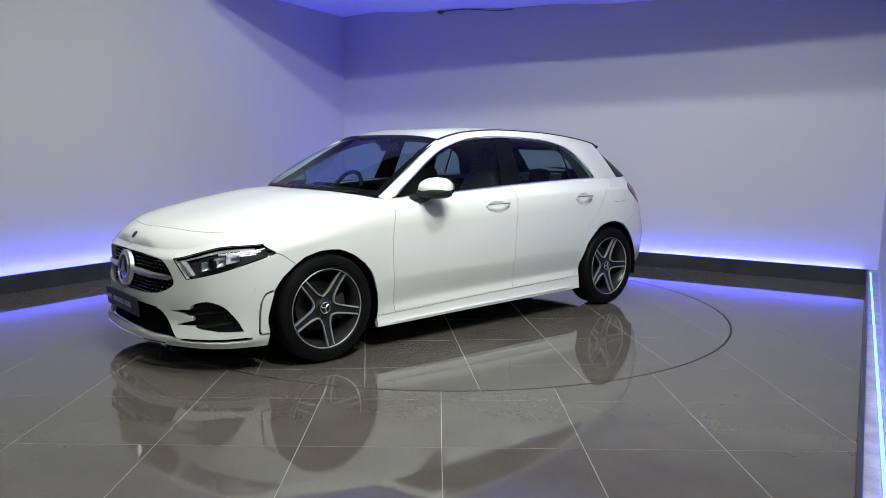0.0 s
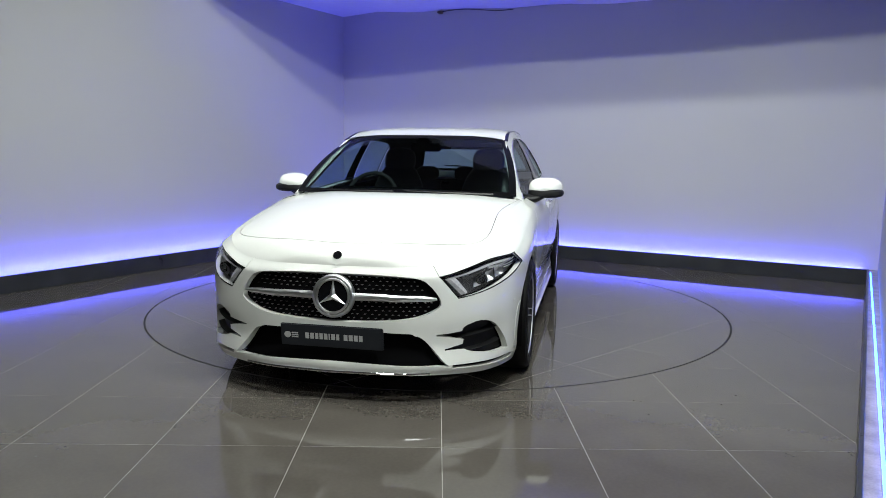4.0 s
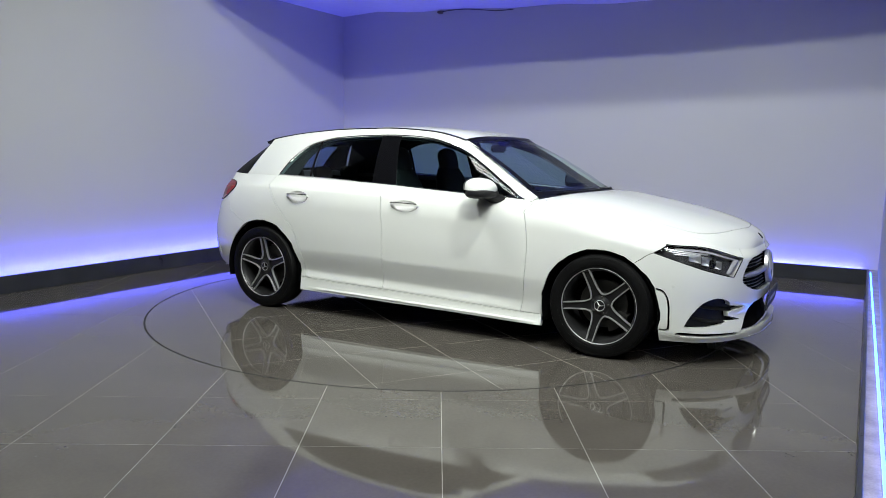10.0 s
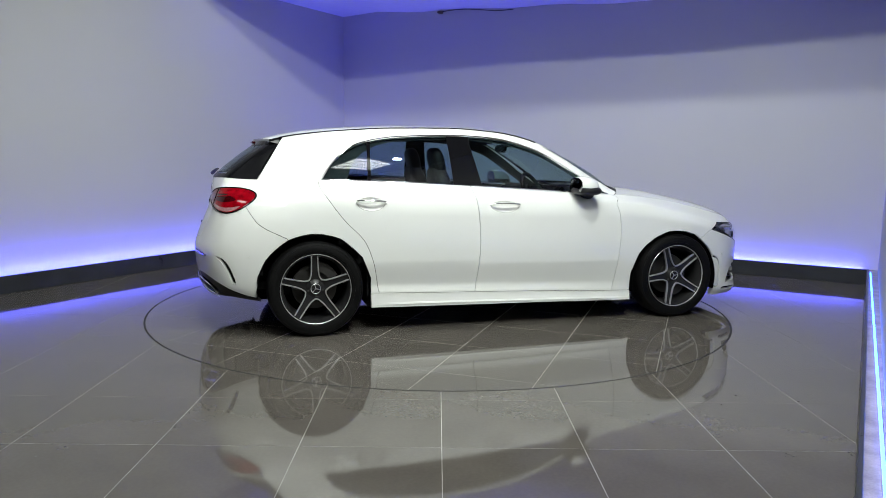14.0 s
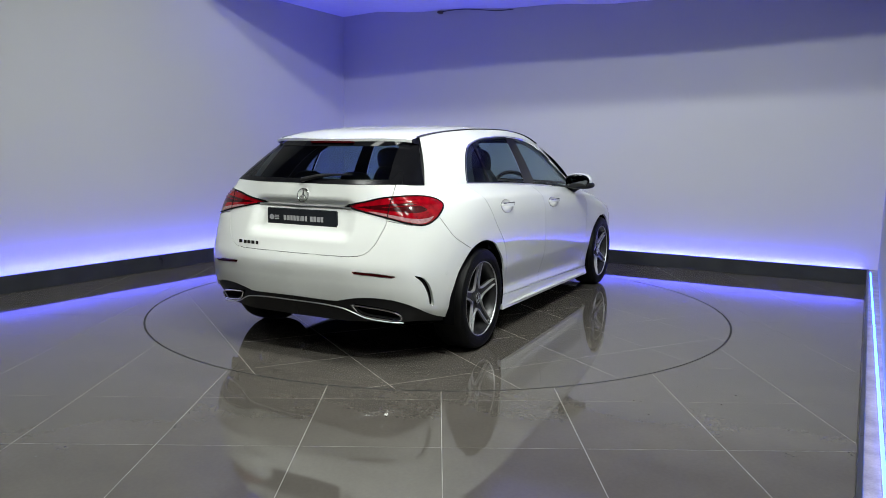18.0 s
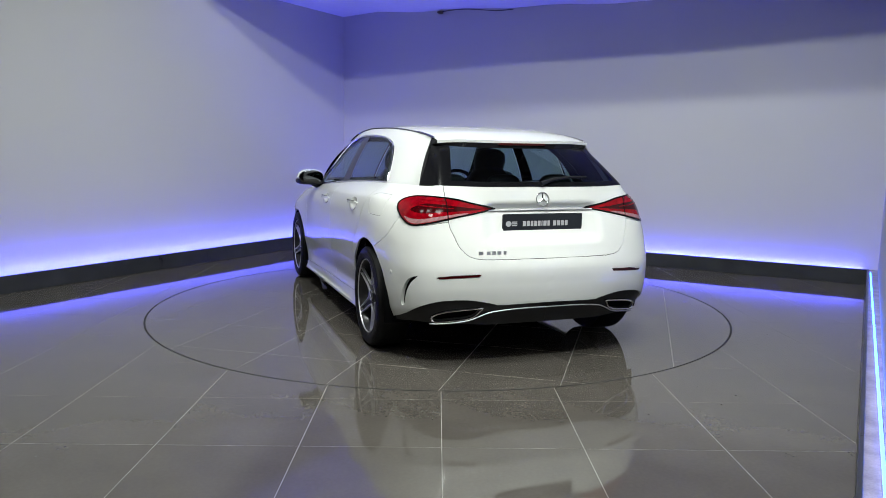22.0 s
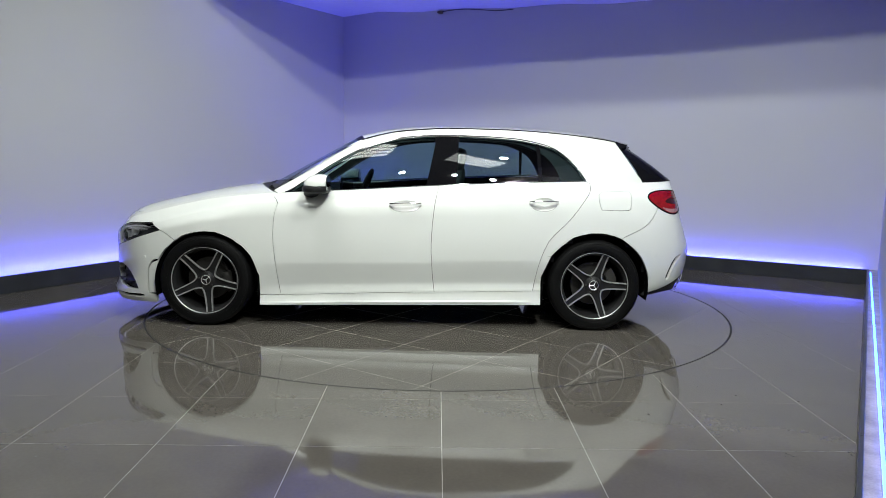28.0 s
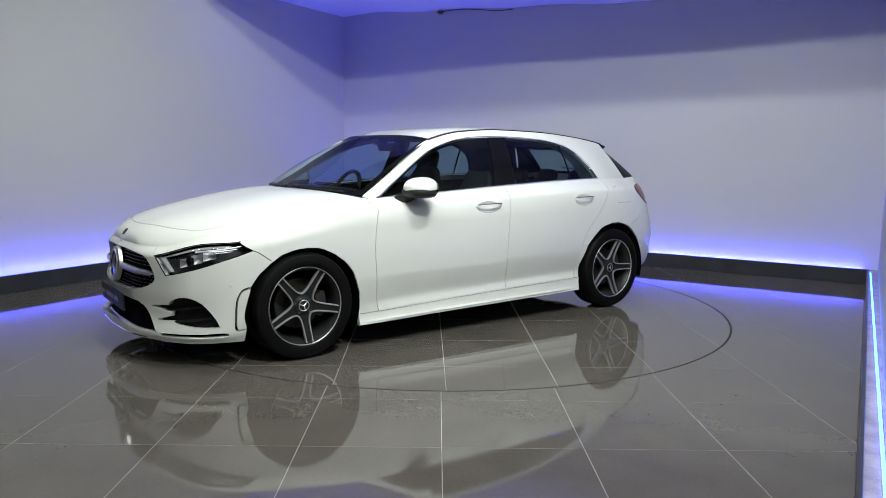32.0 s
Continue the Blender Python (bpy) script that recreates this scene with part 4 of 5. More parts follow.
def ellipsoid(bm, c, r, nu=20, nv=12, power=1.0):
    rows = []
    for i in range(nv + 1):
        a = math.pi * i / nv - math.pi / 2
        row = []
        for k in range(nu):
            b = k * math.tau / nu
            f = lambda t: math.copysign(abs(t) ** power, t)
            row.append(bm.verts.new((c[0] + r[0] * f(math.cos(a)) * f(math.cos(b)), c[1] + r[1] * f(math.cos(a)) * f(math.sin(b)), c[2] + r[2] * f(math.sin(a)))))
        rows.append(row)
    for a, b in zip(rows, rows[1:]):
        for k in range(nu):
            bm.faces.new((a[k], a[(k + 1) % nu], b[(k + 1) % nu], b[k]))
    bmesh.ops.remove_doubles(bm, verts=bm.verts, dist=1e-6)


def star(bm, m, r, thick, ring):
    """A ring with three tapered rays, facing x."""
    tube(bm, [m @ Vector((0, r * math.cos(k * math.tau / 40), r * math.sin(k * math.tau / 40))) for k in range(40)], ring, 8, True)
    for k in range(3):
        a = math.pi / 2 + k * math.tau / 3
        d, w = Vector((0, math.cos(a), math.sin(a))), Vector((0, -math.sin(a), math.cos(a)))
        tip, c = bm.verts.new(m @ (d * r)), bm.verts.new(m @ Vector((thick, 0, 0)))
        for e in (-1, 1):
            side_v = bm.verts.new(m @ (d * r * 0.10 + w * e * r * 0.17))
            back = bm.verts.new(m @ Vector((0, 0, 0)))
            bm.faces.new((c, side_v, tip) if e < 0 else (c, tip, side_v))
            bm.faces.new((back, tip, side_v) if e < 0 else (back, side_v, tip))


def mirror_cap(s):
    """The painted shell of a door mirror: a dome that is cut off flat to the rear."""
    bm = bmesh.new()
    rows = []
    for i in range(13):
        f = i / 12
        x = 0.760 + 0.170 * f
        k = math.sqrt(max(0.0, 1 - ((f - 0.3) / 0.7) ** 2.3)) if f > 0.3 else 1 - 0.20 * ((0.3 - f) / 0.3) ** 2
        row = []
        for j in range(24):
            a = j * math.tau / 24
            yy, zz = math.cos(a), math.sin(a)
            row.append(bm.verts.new((x, s * (0.905 - 0.014 * f + 0.114 * k * math.copysign(abs(yy) ** 0.75, yy)), 0.998 - 0.010 * f + (0.078 if zz > 0 else 0.008) * k * math.copysign(abs(zz) ** 0.75, zz))))
        rows.append(row)
    for a, b in zip(rows, rows[1:]):
        for j in range(24):
            bm.faces.new((a[j], a[(j + 1) % 24], b[(j + 1) % 24], b[j]))
    bmesh.ops.remove_doubles(bm, verts=bm.verts, dist=1e-5)
    bm.faces.new([v for v in rows[0] if v.is_valid])
    bmesh.ops.recalc_face_normals(bm, faces=bm.faces)
    return bm


# front: grille pins, bars, emblem, badge, plate, lips
bm = bmesh.new()
for row in range(11):
    z = 0.425 + row * 0.0205
    for col in range(-30, 31):
        y = (col + 0.5 * (row % 2)) * 0.0345
        if math.hypot(y, z - 0.53) < 0.108 or abs(z - 0.530) < 0.017 + 0.004 * (1 - abs(y)):
            continue
        pq = body.find([(abs(y), z)], (1, 2), (0, 2.2))[0]
        if not inside(grille, *pq) or not inside(grille, pq[0] + 0.09, pq[1]):
            continue
        c, n = spot(flank, pq[0], pq[1], -0.022, 1 if y > 0 else -1)
        m = facing(n, c)
        pts = [m @ Vector(v) for v in ((0.003, -0.0055, 0), (0.003, 0, 0.0021), (0.003, 0.0055, 0), (0.003, 0, -0.0021), (-0.006, -0.0065, 0), (-0.006, 0, 0.0028), (-0.006, 0.0065, 0), (-0.006, 0, -0.0028))]
        v = [bm.verts.new(p) for p in pts]
        bm.faces.new(v[:4])
        for i in range(4):
            j = (i + 1) % 4
            bm.faces.new((v[i], v[i + 4], v[j + 4], v[j]))
bmesh.ops.recalc_face_normals(bm, faces=bm.faces)
tagged(part("grille_pins", bm, SATIN, radiator_grille, "many small silver grille pins", False), kind="stuff")
for s in (1, -1):
    bm = bmesh.new()
    secs = []
    for k in range(13):
        y = 0.085 + k / 12 * 0.415
        pq = body.find([(y, 0.532 - 0.006 * k / 12)], (1, 2), (0, 2.2))[0]
        c, n = spot(flank, pq[0], pq[1], 0.0, s)
        h = 0.0185 - 0.007 * (k / 12) ** 2
        if k == 12:
            h = 0.005
        m = facing(n, c)
        secs.append([bm.verts.new(m @ Vector(v)) for v in ((0.004, 0, h * 0.35), (-0.004, 0, h), (-0.03, 0, h * 0.8), (-0.03, 0, -h * 0.8), (-0.004, 0, -h), (0.004, 0, -h * 0.35))])
    for a, b in zip(secs, secs[1:]):
        for i in range(6):
            bm.faces.new((a[i], a[(i + 1) % 6], b[(i + 1) % 6], b[i]))
    bm.faces.new(secs[0])
    bm.faces.new(secs[-1][::-1])
    bmesh.ops.recalc_face_normals(bm, faces=bm.faces)
    part("grille_bar", bm, SATIN, radiator_grille, "satin silver grille bar")
badge_pose = facing(Vector((1, 0, 0.10)), Vector((2.476, 0, 0.532)))
bm = bmesh.new()
lathe(bm, [(0.108, -0.02), (0.106, 0.002), (0.098, 0.008), (0.090, 0.006), (0.088, 0.0)], 48)
bm.transform(badge_pose @ Matrix.Rotation(-math.pi / 2, 4, "Z"))
part("emblem_surround", bm, SATIN, radiator_grille, "satin silver ring round the emblem")
bm = bmesh.new()
lathe(bm, [(0.090, -0.004), (0.089, 0.003), (0.0, 0.004)], 48)
bm.transform(badge_pose @ Matrix.Rotation(-math.pi / 2, 4, "Z"))
part("emblem_disc", bm, GLOSS, radiator_grille, "gloss black emblem disc")
bm = bmesh.new()
star(bm, badge_pose @ Matrix.Translation((0.006, 0, 0)), 0.082, 0.012, 0.0065)
part("emblem", bm, LAMPREF, radiator_grille, "chrome ring emblem")
c, n = spot(hood_top, 1.05, 0.02, 0.001, 1, -1)
bm = bmesh.new()
lathe(bm, [(0.023, -0.002), (0.022, 0.002), (0.019, 0.0022), (0.018, 0.0012), (0.0, 0.0016)], 28)
bm.transform(facing(n, Vector((c.x, 0, c.z))) @ Matrix.Rotation(-math.pi / 2, 4, "Z"))
part("nose_badge", bm, GLOSS, car, "small round black badge")


def plate(m, w, h):
    bm = bmesh.new()
    box(bm, (-0.012, -w / 2, -h / 2), (0.0, w / 2, h / 2), 0.004, 2)
    bm.transform(m)
    ob = part("show_plate", bm, PLATE, car, "black show plate with pale bars of print")
    # a round mark, three short bars and a row of letter-sized bars
    bm = bmesh.new()
    prism(bm, [(-0.43 * w + 0.016 * math.cos(a) * 1.1, 0.016 * math.sin(a)) for a in (k * math.tau / 20 for k in range(20))], 0.0006, 0.0016)
    for z in (0.010, 0.0, -0.010):
        prism(bm, [(-0.39 * w, z - 0.003), (-0.325 * w, z - 0.003), (-0.325 * w, z + 0.003), (-0.39 * w, z + 0.003)], 0.0006, 0.0014)
    x = -0.255 * w
    for wide in (0.019, 0.019, 0.016, 0.017, 0.017, 0.006, 0.020, 0.015, 0, 0.019, 0.020, 0.019, 0.018):
        if wide:
            prism(bm, [(x, -0.0150), (x + wide, -0.0150), (x + wide, 0.0150), (x, 0.0150)], 0.0006, 0.0014)
        x += (wide or 0.010) + 0.0065
    bm.transform(m @ Matrix(((0, 0, 1, 0), (1, 0, 0, 0), (0, 1, 0, 0), (0, 0, 0, 1))))
    tagged(part("print", bm, PRINT, ob, "pale bars of print", False), kind="stuff")
    return ob


plate(facing(Vector((1, 0, -0.10)), Vector((2.503, 0, 0.334))), 0.525, 0.112)
plate(facing(Vector((-1, 0, -0.02)), Vector((-1.772, 0, 0.829))), 0.520, 0.112)
bm = bmesh.new()
pts = [spot(flank, p, 0.22, 0.002, s)[0] for s, ps in ((-1, np.linspace(1.7, 0, 18)), (1, np.linspace(0.1, 1.7, 17))) for p in ps]
tube(bm, pts, 0.0055, 6)
part("lip_trim", bm, CHROME, car, "chrome strip on the front lip")
for s in (1, -1):
    # fins in the side intakes
    for q0, q1, p0, p1 in ((2.35, 2.2, 3.3, 2.0), (1.78, 1.68, 3.4, 2.15)):
        bm = bmesh.new()
        secs = []
        for k in range(8):
            f = k / 7
            c, n = spot(flank, p0 + (p1 - p0) * f, q0 + (q1 - q0) * f, -0.022, s)
            m = facing(n, c)
            secs.append([bm.verts.new(m @ Vector(v)) for v in ((0.012, 0, 0), (-0.02, 0, 0.010), (-0.02, 0, -0.010))])
        for a, b in zip(secs, secs[1:]):
            for i in range(3):
                bm.faces.new((a[i], a[(i + 1) % 3], b[(i + 1) % 3], b[i]))
        bm.faces.new(secs[0])
        bm.faces.new(secs[-1][::-1])
        bmesh.ops.recalc_face_normals(bm, faces=bm.faces)
        part("intake_fin", bm, BLACK, car)
    # headlight innards
    bowl = lamp_bowls[s]
    # three faceted silver cells
    for p0, p1, q0, q1 in ((2.62, 2.92, 4.24, 4.78), (2.94, 3.22, 4.27, 4.90), (3.24, 3.56, 4.36, 4.98)):
        bm = bmesh.new()
        at = lambda a, b, lift: bm.verts.new(spot(flank, p0 + (p1 - p0) * a, q0 + (q1 - q0) * b, lift, s)[0])
        rim_v = [at(0, 0, -0.022), at(1, 0, -0.026), at(1, 1, -0.024), at(0, 1, -0.018)]
        in_v = [at(0.28, 0.30, -0.046), at(0.66, 0.24, -0.042), at(0.72, 0.62, -0.050), at(0.35, 0.72, -0.044)]
        for i in range(4):
            bm.faces.new((rim_v[i], rim_v[(i + 1) % 4], in_v[(i + 1) % 4], in_v[i]))
        bm.faces.new(in_v)
        part("reflector_cell", bm, LAMPREF, bowl, "silver faceted reflector", False)
    c, n = spot(flank, 2.86, 4.52, -0.030, s)
    bm = bmesh.new()
    lathe(bm, [(0.030, -0.014), (0.030, 0.006), (0.024, 0.010), (0.0, 0.018)], 24)
    bm.transform(facing(Vector((1, 0.12 * s, -0.02)), c) @ Matrix.Rotation(-math.pi / 2, 4, "Z"))
    part("projector", bm, GLOSS, bowl, "dark projector lens")

    def band_strip(name, rows, material, label):
        bm = bmesh.new()
        secs = [[bm.verts.new(spot(flank, p, q, lift, s)[0]) for p, q, lift in row] for row in rows]
        for a, b in zip(secs, secs[1:]):
            for i in range(len(a) - 1):
                bm.faces.new((a[i], a[i + 1], b[i + 1], b[i]))
        part(name, bm, material, bowl, label)

    ease = [k / 8 for k in range(9)]
    band_strip("running_light", [((2.00 + 0.33 * f, 5.04 - 0.98 * f, -0.010), (2.09 + 0.30 * f + 0.04 * f, 5.05 - 0.97 * f, -0.006), (2.22 + 0.26 * f, 5.06 - 0.96 * f, -0.016)) for f in ease], CLEARLENS, "pale running light strip")
    band_strip("brow_light", [((2.05 + 1.85 * f, 5.10 + 0.22 * math.sin(math.pi * f) ** 0.7, -0.010), (2.10 + 1.80 * f, 5.00 + 0.20 * math.sin(math.pi * f) ** 0.7 - 0.02 * f, -0.014)) for f in ease], CLEARLENS, "pale strip along the lamp's upper edge")
    # three thin silver streaks that taper towards the outer tip
    for p0, p1, q0, q1, r in ((3.05, 4.10, 5.10, 4.94, 0.0055), (3.40, 4.02, 4.96, 4.80, 0.0045), (3.55, 3.92, 4.80, 4.68, 0.0035)):
        bm = bmesh.new()
        tube(bm, [spot(flank, p0 + (p1 - p0) * f, q0 + (q1 - q0) * f, -0.018, s)[0] for f in ease], [r * (1 - 0.6 * f) for f in ease], 6)
        part("lamp_streak", bm, LAMPREF, bowl, "thin silver streak in the headlight")
    bm = bmesh.new()
    tube(bm, [spot(flank, p, q, -0.002, s)[0] for p, q in headlight], 0.0032, 6, True)
    part("lamp_rim", bm, GLOSS, bowl, "black lamp surround")
    bm = bmesh.new()
    tube(bm, [spot(flank, p, q, 0.001, s)[0] for p, q in tail_lamp], 0.0055, 6, True)
    part("lamp_rim", bm, GLOSS, tail_lamps[s], "black lamp surround")
    bm = bmesh.new()
    tube(bm, [spot(flank, 13.06 - 0.10 * f, 4.68 + 0.70 * f, 0.002, s)[0] for f in ease], 0.0028, 6)
    part("lamp_seam", bm, GLOSS, tail_lamps[s])
    for k in range(3):
        bm = bmesh.new()
        tube(bm, [spot(flank, 11.75 + 1.35 * f + 0.05 * k, 5.34 - 0.13 * k - 0.10 * f, 0.0005, s)[0] for f in ease], [0.0045, 0.005, 0.005, 0.005, 0.0045, 0.004, 0.004, 0.003, 0.002], 6)
        part("light_bar", bm, REDLENS, tail_lamps[s])
    # side mirrors
    mirror = part("side_mirror", mirror_cap(s), PAINT, car, "white door mirror with a black foot")
    bm = bmesh.new()
    ellipsoid(bm, (0.838, s * 0.903, 0.972), (0.094, 0.121, 0.034), 24, 10, 0.72)
    part("mirror_base", bm, BLACK, mirror, "black mirror underside")
    bm = bmesh.new()
    tube(bm, [(0.90, s * 0.770, 0.930), (0.885, s * 0.83, 0.935), (0.86, s * 0.88, 0.958)], [0.055, 0.050, 0.044], 12, False, 0.6)
    part("mirror_foot", bm, BLACK, mirror)
    bm = bmesh.new()
    ellipsoid(bm, (0.756, s * 0.904, 1.008), (0.006, 0.104, 0.056), 20, 8, 0.8)
    part("mirror_glass", bm, MIRROR, mirror, "mirror glass")
    # door handles
    for which, p0, p1 in (("front", 7.43, 7.81), ("rear", 9.04, 9.43)):
        door = doors[which, s]
        bm = bmesh.new()
        secs = []
        for k in range(13):
            f = k / 12
            bow = math.sin(math.pi * f)
            c, n = spot(flank, p0 + (p1 - p0) * f, 4.66, 0.006 + 0.024 * bow ** 0.4, s)
            m = facing(n, c)
            h = 0.006 + 0.008 * bow ** 0.5
            secs.append([bm.verts.new(m @ Vector(v)) for v in ((0.005, 0, 0), (0.001, 0, h), (-0.010, 0, h * 0.6), (-0.010, 0, -h * 0.6), (0.001, 0, -h))])
        for a, b in zip(secs, secs[1:]):
            for i in range(5):
                bm.faces.new((a[i], a[(i + 1) % 5], b[(i + 1) % 5], b[i]))
        bm.faces.new(secs[0])
        bm.faces.new(secs[-1][::-1])
        bmesh.ops.recalc_face_normals(bm, faces=bm.faces)
        handle = part("door_handle", bm, PAINT, door, "white door handle with a chrome strip")
        bm = bmesh.new()
        tube(bm, [spot(flank, p0 + (p1 - p0) * f, 4.72, 0.012 + 0.024 * math.sin(math.pi * f) ** 0.4, s)[0] for f in np.linspace(0.03, 0.97, 12)], 0.0035, 6)
        part("handle_strip", bm, CHROME, door, "chrome strip")
        bm = bmesh.new()
        rows = []
        for rr, dep in ((1.0, 0.0004), (0.90, -0.003), (0.7, -0.011), (0.4, -0.017), (0.0, -0.018)):
            row = []
            for k in range(24):
                a = k * math.tau / 24
                c, n = spot(flank, (p0 + p1) / 2 + 0.17 * rr * math.cos(a), 4.60 + 0.33 * rr * math.sin(a), dep, s)
                row.append(bm.verts.new(c))
            rows.append(row)
        for a, b in zip(rows, rows[1:]):
            for k in range(24):
                bm.faces.new((a[k], a[(k + 1) % 24], b[(k + 1) % 24], b[k]))
        bmesh.ops.remove_doubles(bm, verts=bm.verts, dist=1e-5)
        bmesh.ops.recalc_face_normals(bm, faces=bm.faces)
        part("handle_cup", bm, HANDLE_CUP, door)
    # exhaust finisher ring
    bm = bmesh.new()
    tube(bm, [spot(flank, p, q, 0.001, s)[0] for p, q in exhaust], 0.0055, 8, True)
    part("exhaust_finisher", bm, CHROME, car, "chrome exhaust finisher")
    # blade along the side skirt
    bm = bmesh.new()
    secs = []
    for k in range(31):
        f = k / 30
        c, n = spot(flank, 5.92 + 3.24 * f, 0.30, 0.004, s)
        m = facing(n, c)
        g = min(1.0, f / 0.12, (1 - f) / 0.12)
        secs.append([bm.verts.new(m @ Vector(v)) for v in ((-0.004, 0, 0.012), (0.003 * g, 0, 0.002), (0.008 * g, 0, -0.008), (0.003 * g, 0, -0.016), (-0.010, 0, -0.012))])
    for a, b in zip(secs, secs[1:]):
        for i in range(5):
            bm.faces.new((a[i], a[(i + 1) % 5], b[(i + 1) % 5], b[i]))
    bm.faces.new(secs[0])
    bm.faces.new(secs[-1][::-1])
    bmesh.ops.recalc_face_normals(bm, faces=bm.faces)
    part("skirt_blade", bm, PAINT, car, "white blade along the side skirt", False)
    # parking sensors
    for p, q in ((3.88, 2.89), (11.25, 2.59)):
        c, n = spot(flank, p, q, 0.0016, s)
        bm = bmesh.new()
        lathe(bm, [(0.0115, -0.002), (0.0112, 0.0), (0.0102, 0.0003), (0.0098, -0.0008), (0.009, 0.0006), (0.0, 0.0008)], 20)
        bm.transform(facing(n, c) @ Matrix.Rotation(-math.pi / 2, 4, "Z"))
        part("parking_sensor", bm, PAINT, car)
bm = bmesh.new()
half = [spot(flank, p, q, 0.006, 1)[0] for p, q in rounded([(12.5, 0.03), (12.9, 0.05), (13.2, 0.11), (13.5, 0.24), (13.75, 0.48), (13.95, 0.60), (14.4, 0.66), (15.0, 0.66)], 4, False)]
tube(bm, half + [Vector((c.x, -c.y, c.z)) for c in half[-2::-1]], 0.0036, 6)
part("diffuser_trim", bm, SATIN, car, "satin silver strip across the diffuser")

# rear: emblem, strip, model lettering as bars, brake light, wiper
bm = bmesh.new()
c, n = spot(flank, 14.98, 5.33, 0.004)
star(bm, facing(n, Vector((c.x, 0, 0.968))), 0.040, 0.006, 0.0032)
part("rear_emblem", bm, CHROME, tailgate, "chrome ring emblem")
bm = bmesh.new()
half = [spot(flank, p, 4.90, 0.004, 1)[0] for p in np.linspace(13.9, 15, 14)]
tube(bm, half + [Vector((c.x, -c.y, c.z)) for c in half[-2::-1]], 0.0055, 6)
part("gate_strip", bm, SATIN, tailgate, "silver strip above the plate")
bm = bmesh.new()
y = 0.432
for wide, gap in ((0.026, 0.020), (0.022, 0.008), (0.024, 0.008), (0.024, 0.014), (0.017, 0)):
    pq = body.find([(y - wide / 2, 0.674)], (1, 2), (12.5, 15))[0]
    c, n = spot(flank, pq[0], pq[1], 0.002)
    box(bm, (c.x - 0.003, y - wide, 0.664), (c.x + 0.003, y, 0.684))
    y -= wide + gap
part("model_lettering", bm, CHROME, tailgate, "small chrome bars of lettering", False)
bm = bmesh.new()
box(bm, (-1.470, -0.16, 1.278), (-1.440, 0.16, 1.2925), 0.004, 2)
part("brake_light", bm, REDDARK, car, "dark red high brake light")
bm = bmesh.new()
rows = []
for k in range(21):
    a = -1 + 2 * k / 20
    t = roof_top(np.array(1.0), np.array(abs(a)))
    f = roof_top(np.array(0.90), np.array(abs(a)))
    yy = math.copysign(1, a)
    g = rear_face(np.array(0.86), np.array(abs(a)))
    rows.append([bm.verts.new((f[0], f[1] * yy * 1.004, f[2] - 0.001)), bm.verts.new((t[0], t[1] * yy * 1.004, t[2] - 0.0006)), bm.verts.new((t[0] + 0.004, t[1] * yy * 1.004, t[2] - 0.016)), bm.verts.new((g[0] - 0.004, g[1] * yy * 1.002, g[2]))])
for a, b in zip(rows, rows[1:]):
    bm.faces.new((a[1], a[2], b[2], b[1]))
under = bmesh.new()
low = [[under.verts.new(v.co) for v in row[2:]] for row in rows]
for a, b in zip(low, low[1:]):
    under.faces.new((a[0], a[1], b[1], b[0]))
for row in (rows[0], rows[-1][::-1]):
    under.faces.new([under.verts.new(v.co) for v in row])
bmesh.ops.delete(bm, geom=[v for v in bm.verts if not v.link_faces], context="VERTS")
spoiler = part("roof_spoiler", bm, PAINT, car, "white roof spoiler", False)
part("spoiler_underside", under, GLOSS, spoiler, "gloss black underside and side fins", False)
wiper = bmesh.new()
p = [rear_face(np.array(b), np.array(abs(a))) * np.array([1, math.copysign(1, a), 1]) for b, a in ((0.03, 0.02), (0.12, -0.12), (0.17, -0.3), (0.18, -0.5))]
tube(wiper, [Vector(c) + Vector((-0.018, 0, 0.010)) for c in p], [0.014, 0.011, 0.008, 0.005], 8)
part("rear_wiper", wiper, BLACK, car, "black rear wiper")
for y0, y1, x0 in ((0.60, 0.05, 0.0), (-0.02, -0.55, 0.0)):
    bm = bmesh.new()
    pts = []
    for k in range(7):
        a = (y0 + (y1 - y0) * k / 6) / 0.738
        c = windscreen_face(np.array(0.008 + 0.022 * k / 6), np.array(abs(a)))
        pts.append((c[0] + 0.010, math.copysign(c[1], a), c[2] + 0.005))
    tube(bm, pts, [0.012, 0.010, 0.009, 0.008, 0.007, 0.006, 0.004], 6)
    part("windscreen_wiper", bm, BLACK, car, "black windscreen wiper")

# dark strips along the roof edges
for s in (1, -1):
    bm = bmesh.new()
    secs = []
    for k in range(40):
        x = 0.56 - k / 39 * 1.86
        r = rail(np.array(x))
        w = 0.0075 + 0.006 * max(0.0, x / 0.56) + 0.005 * max(0.0, (-0.9 - x) / 0.4)
        secs.append([bm.verts.new((x, s * (r[0] + w), r[1] + 0.001)), bm.verts.new((x, s * r[0], r[1] + 0.003)), bm.verts.new((x, s * (r[0] - w), r[1] + 0.003)), bm.verts.new((x, s * r[0], r[1] - 0.012))])
    for a, b in zip(secs, secs[1:]):
        for i in range(4):
            bm.faces.new((a[i], a[(i + 1) % 4], b[(i + 1) % 4], b[i]))
    bmesh.ops.recalc_face_normals(bm, faces=bm.faces)
    part("roof_strip", bm, GLOSS, car, "black strip along the roof edge")

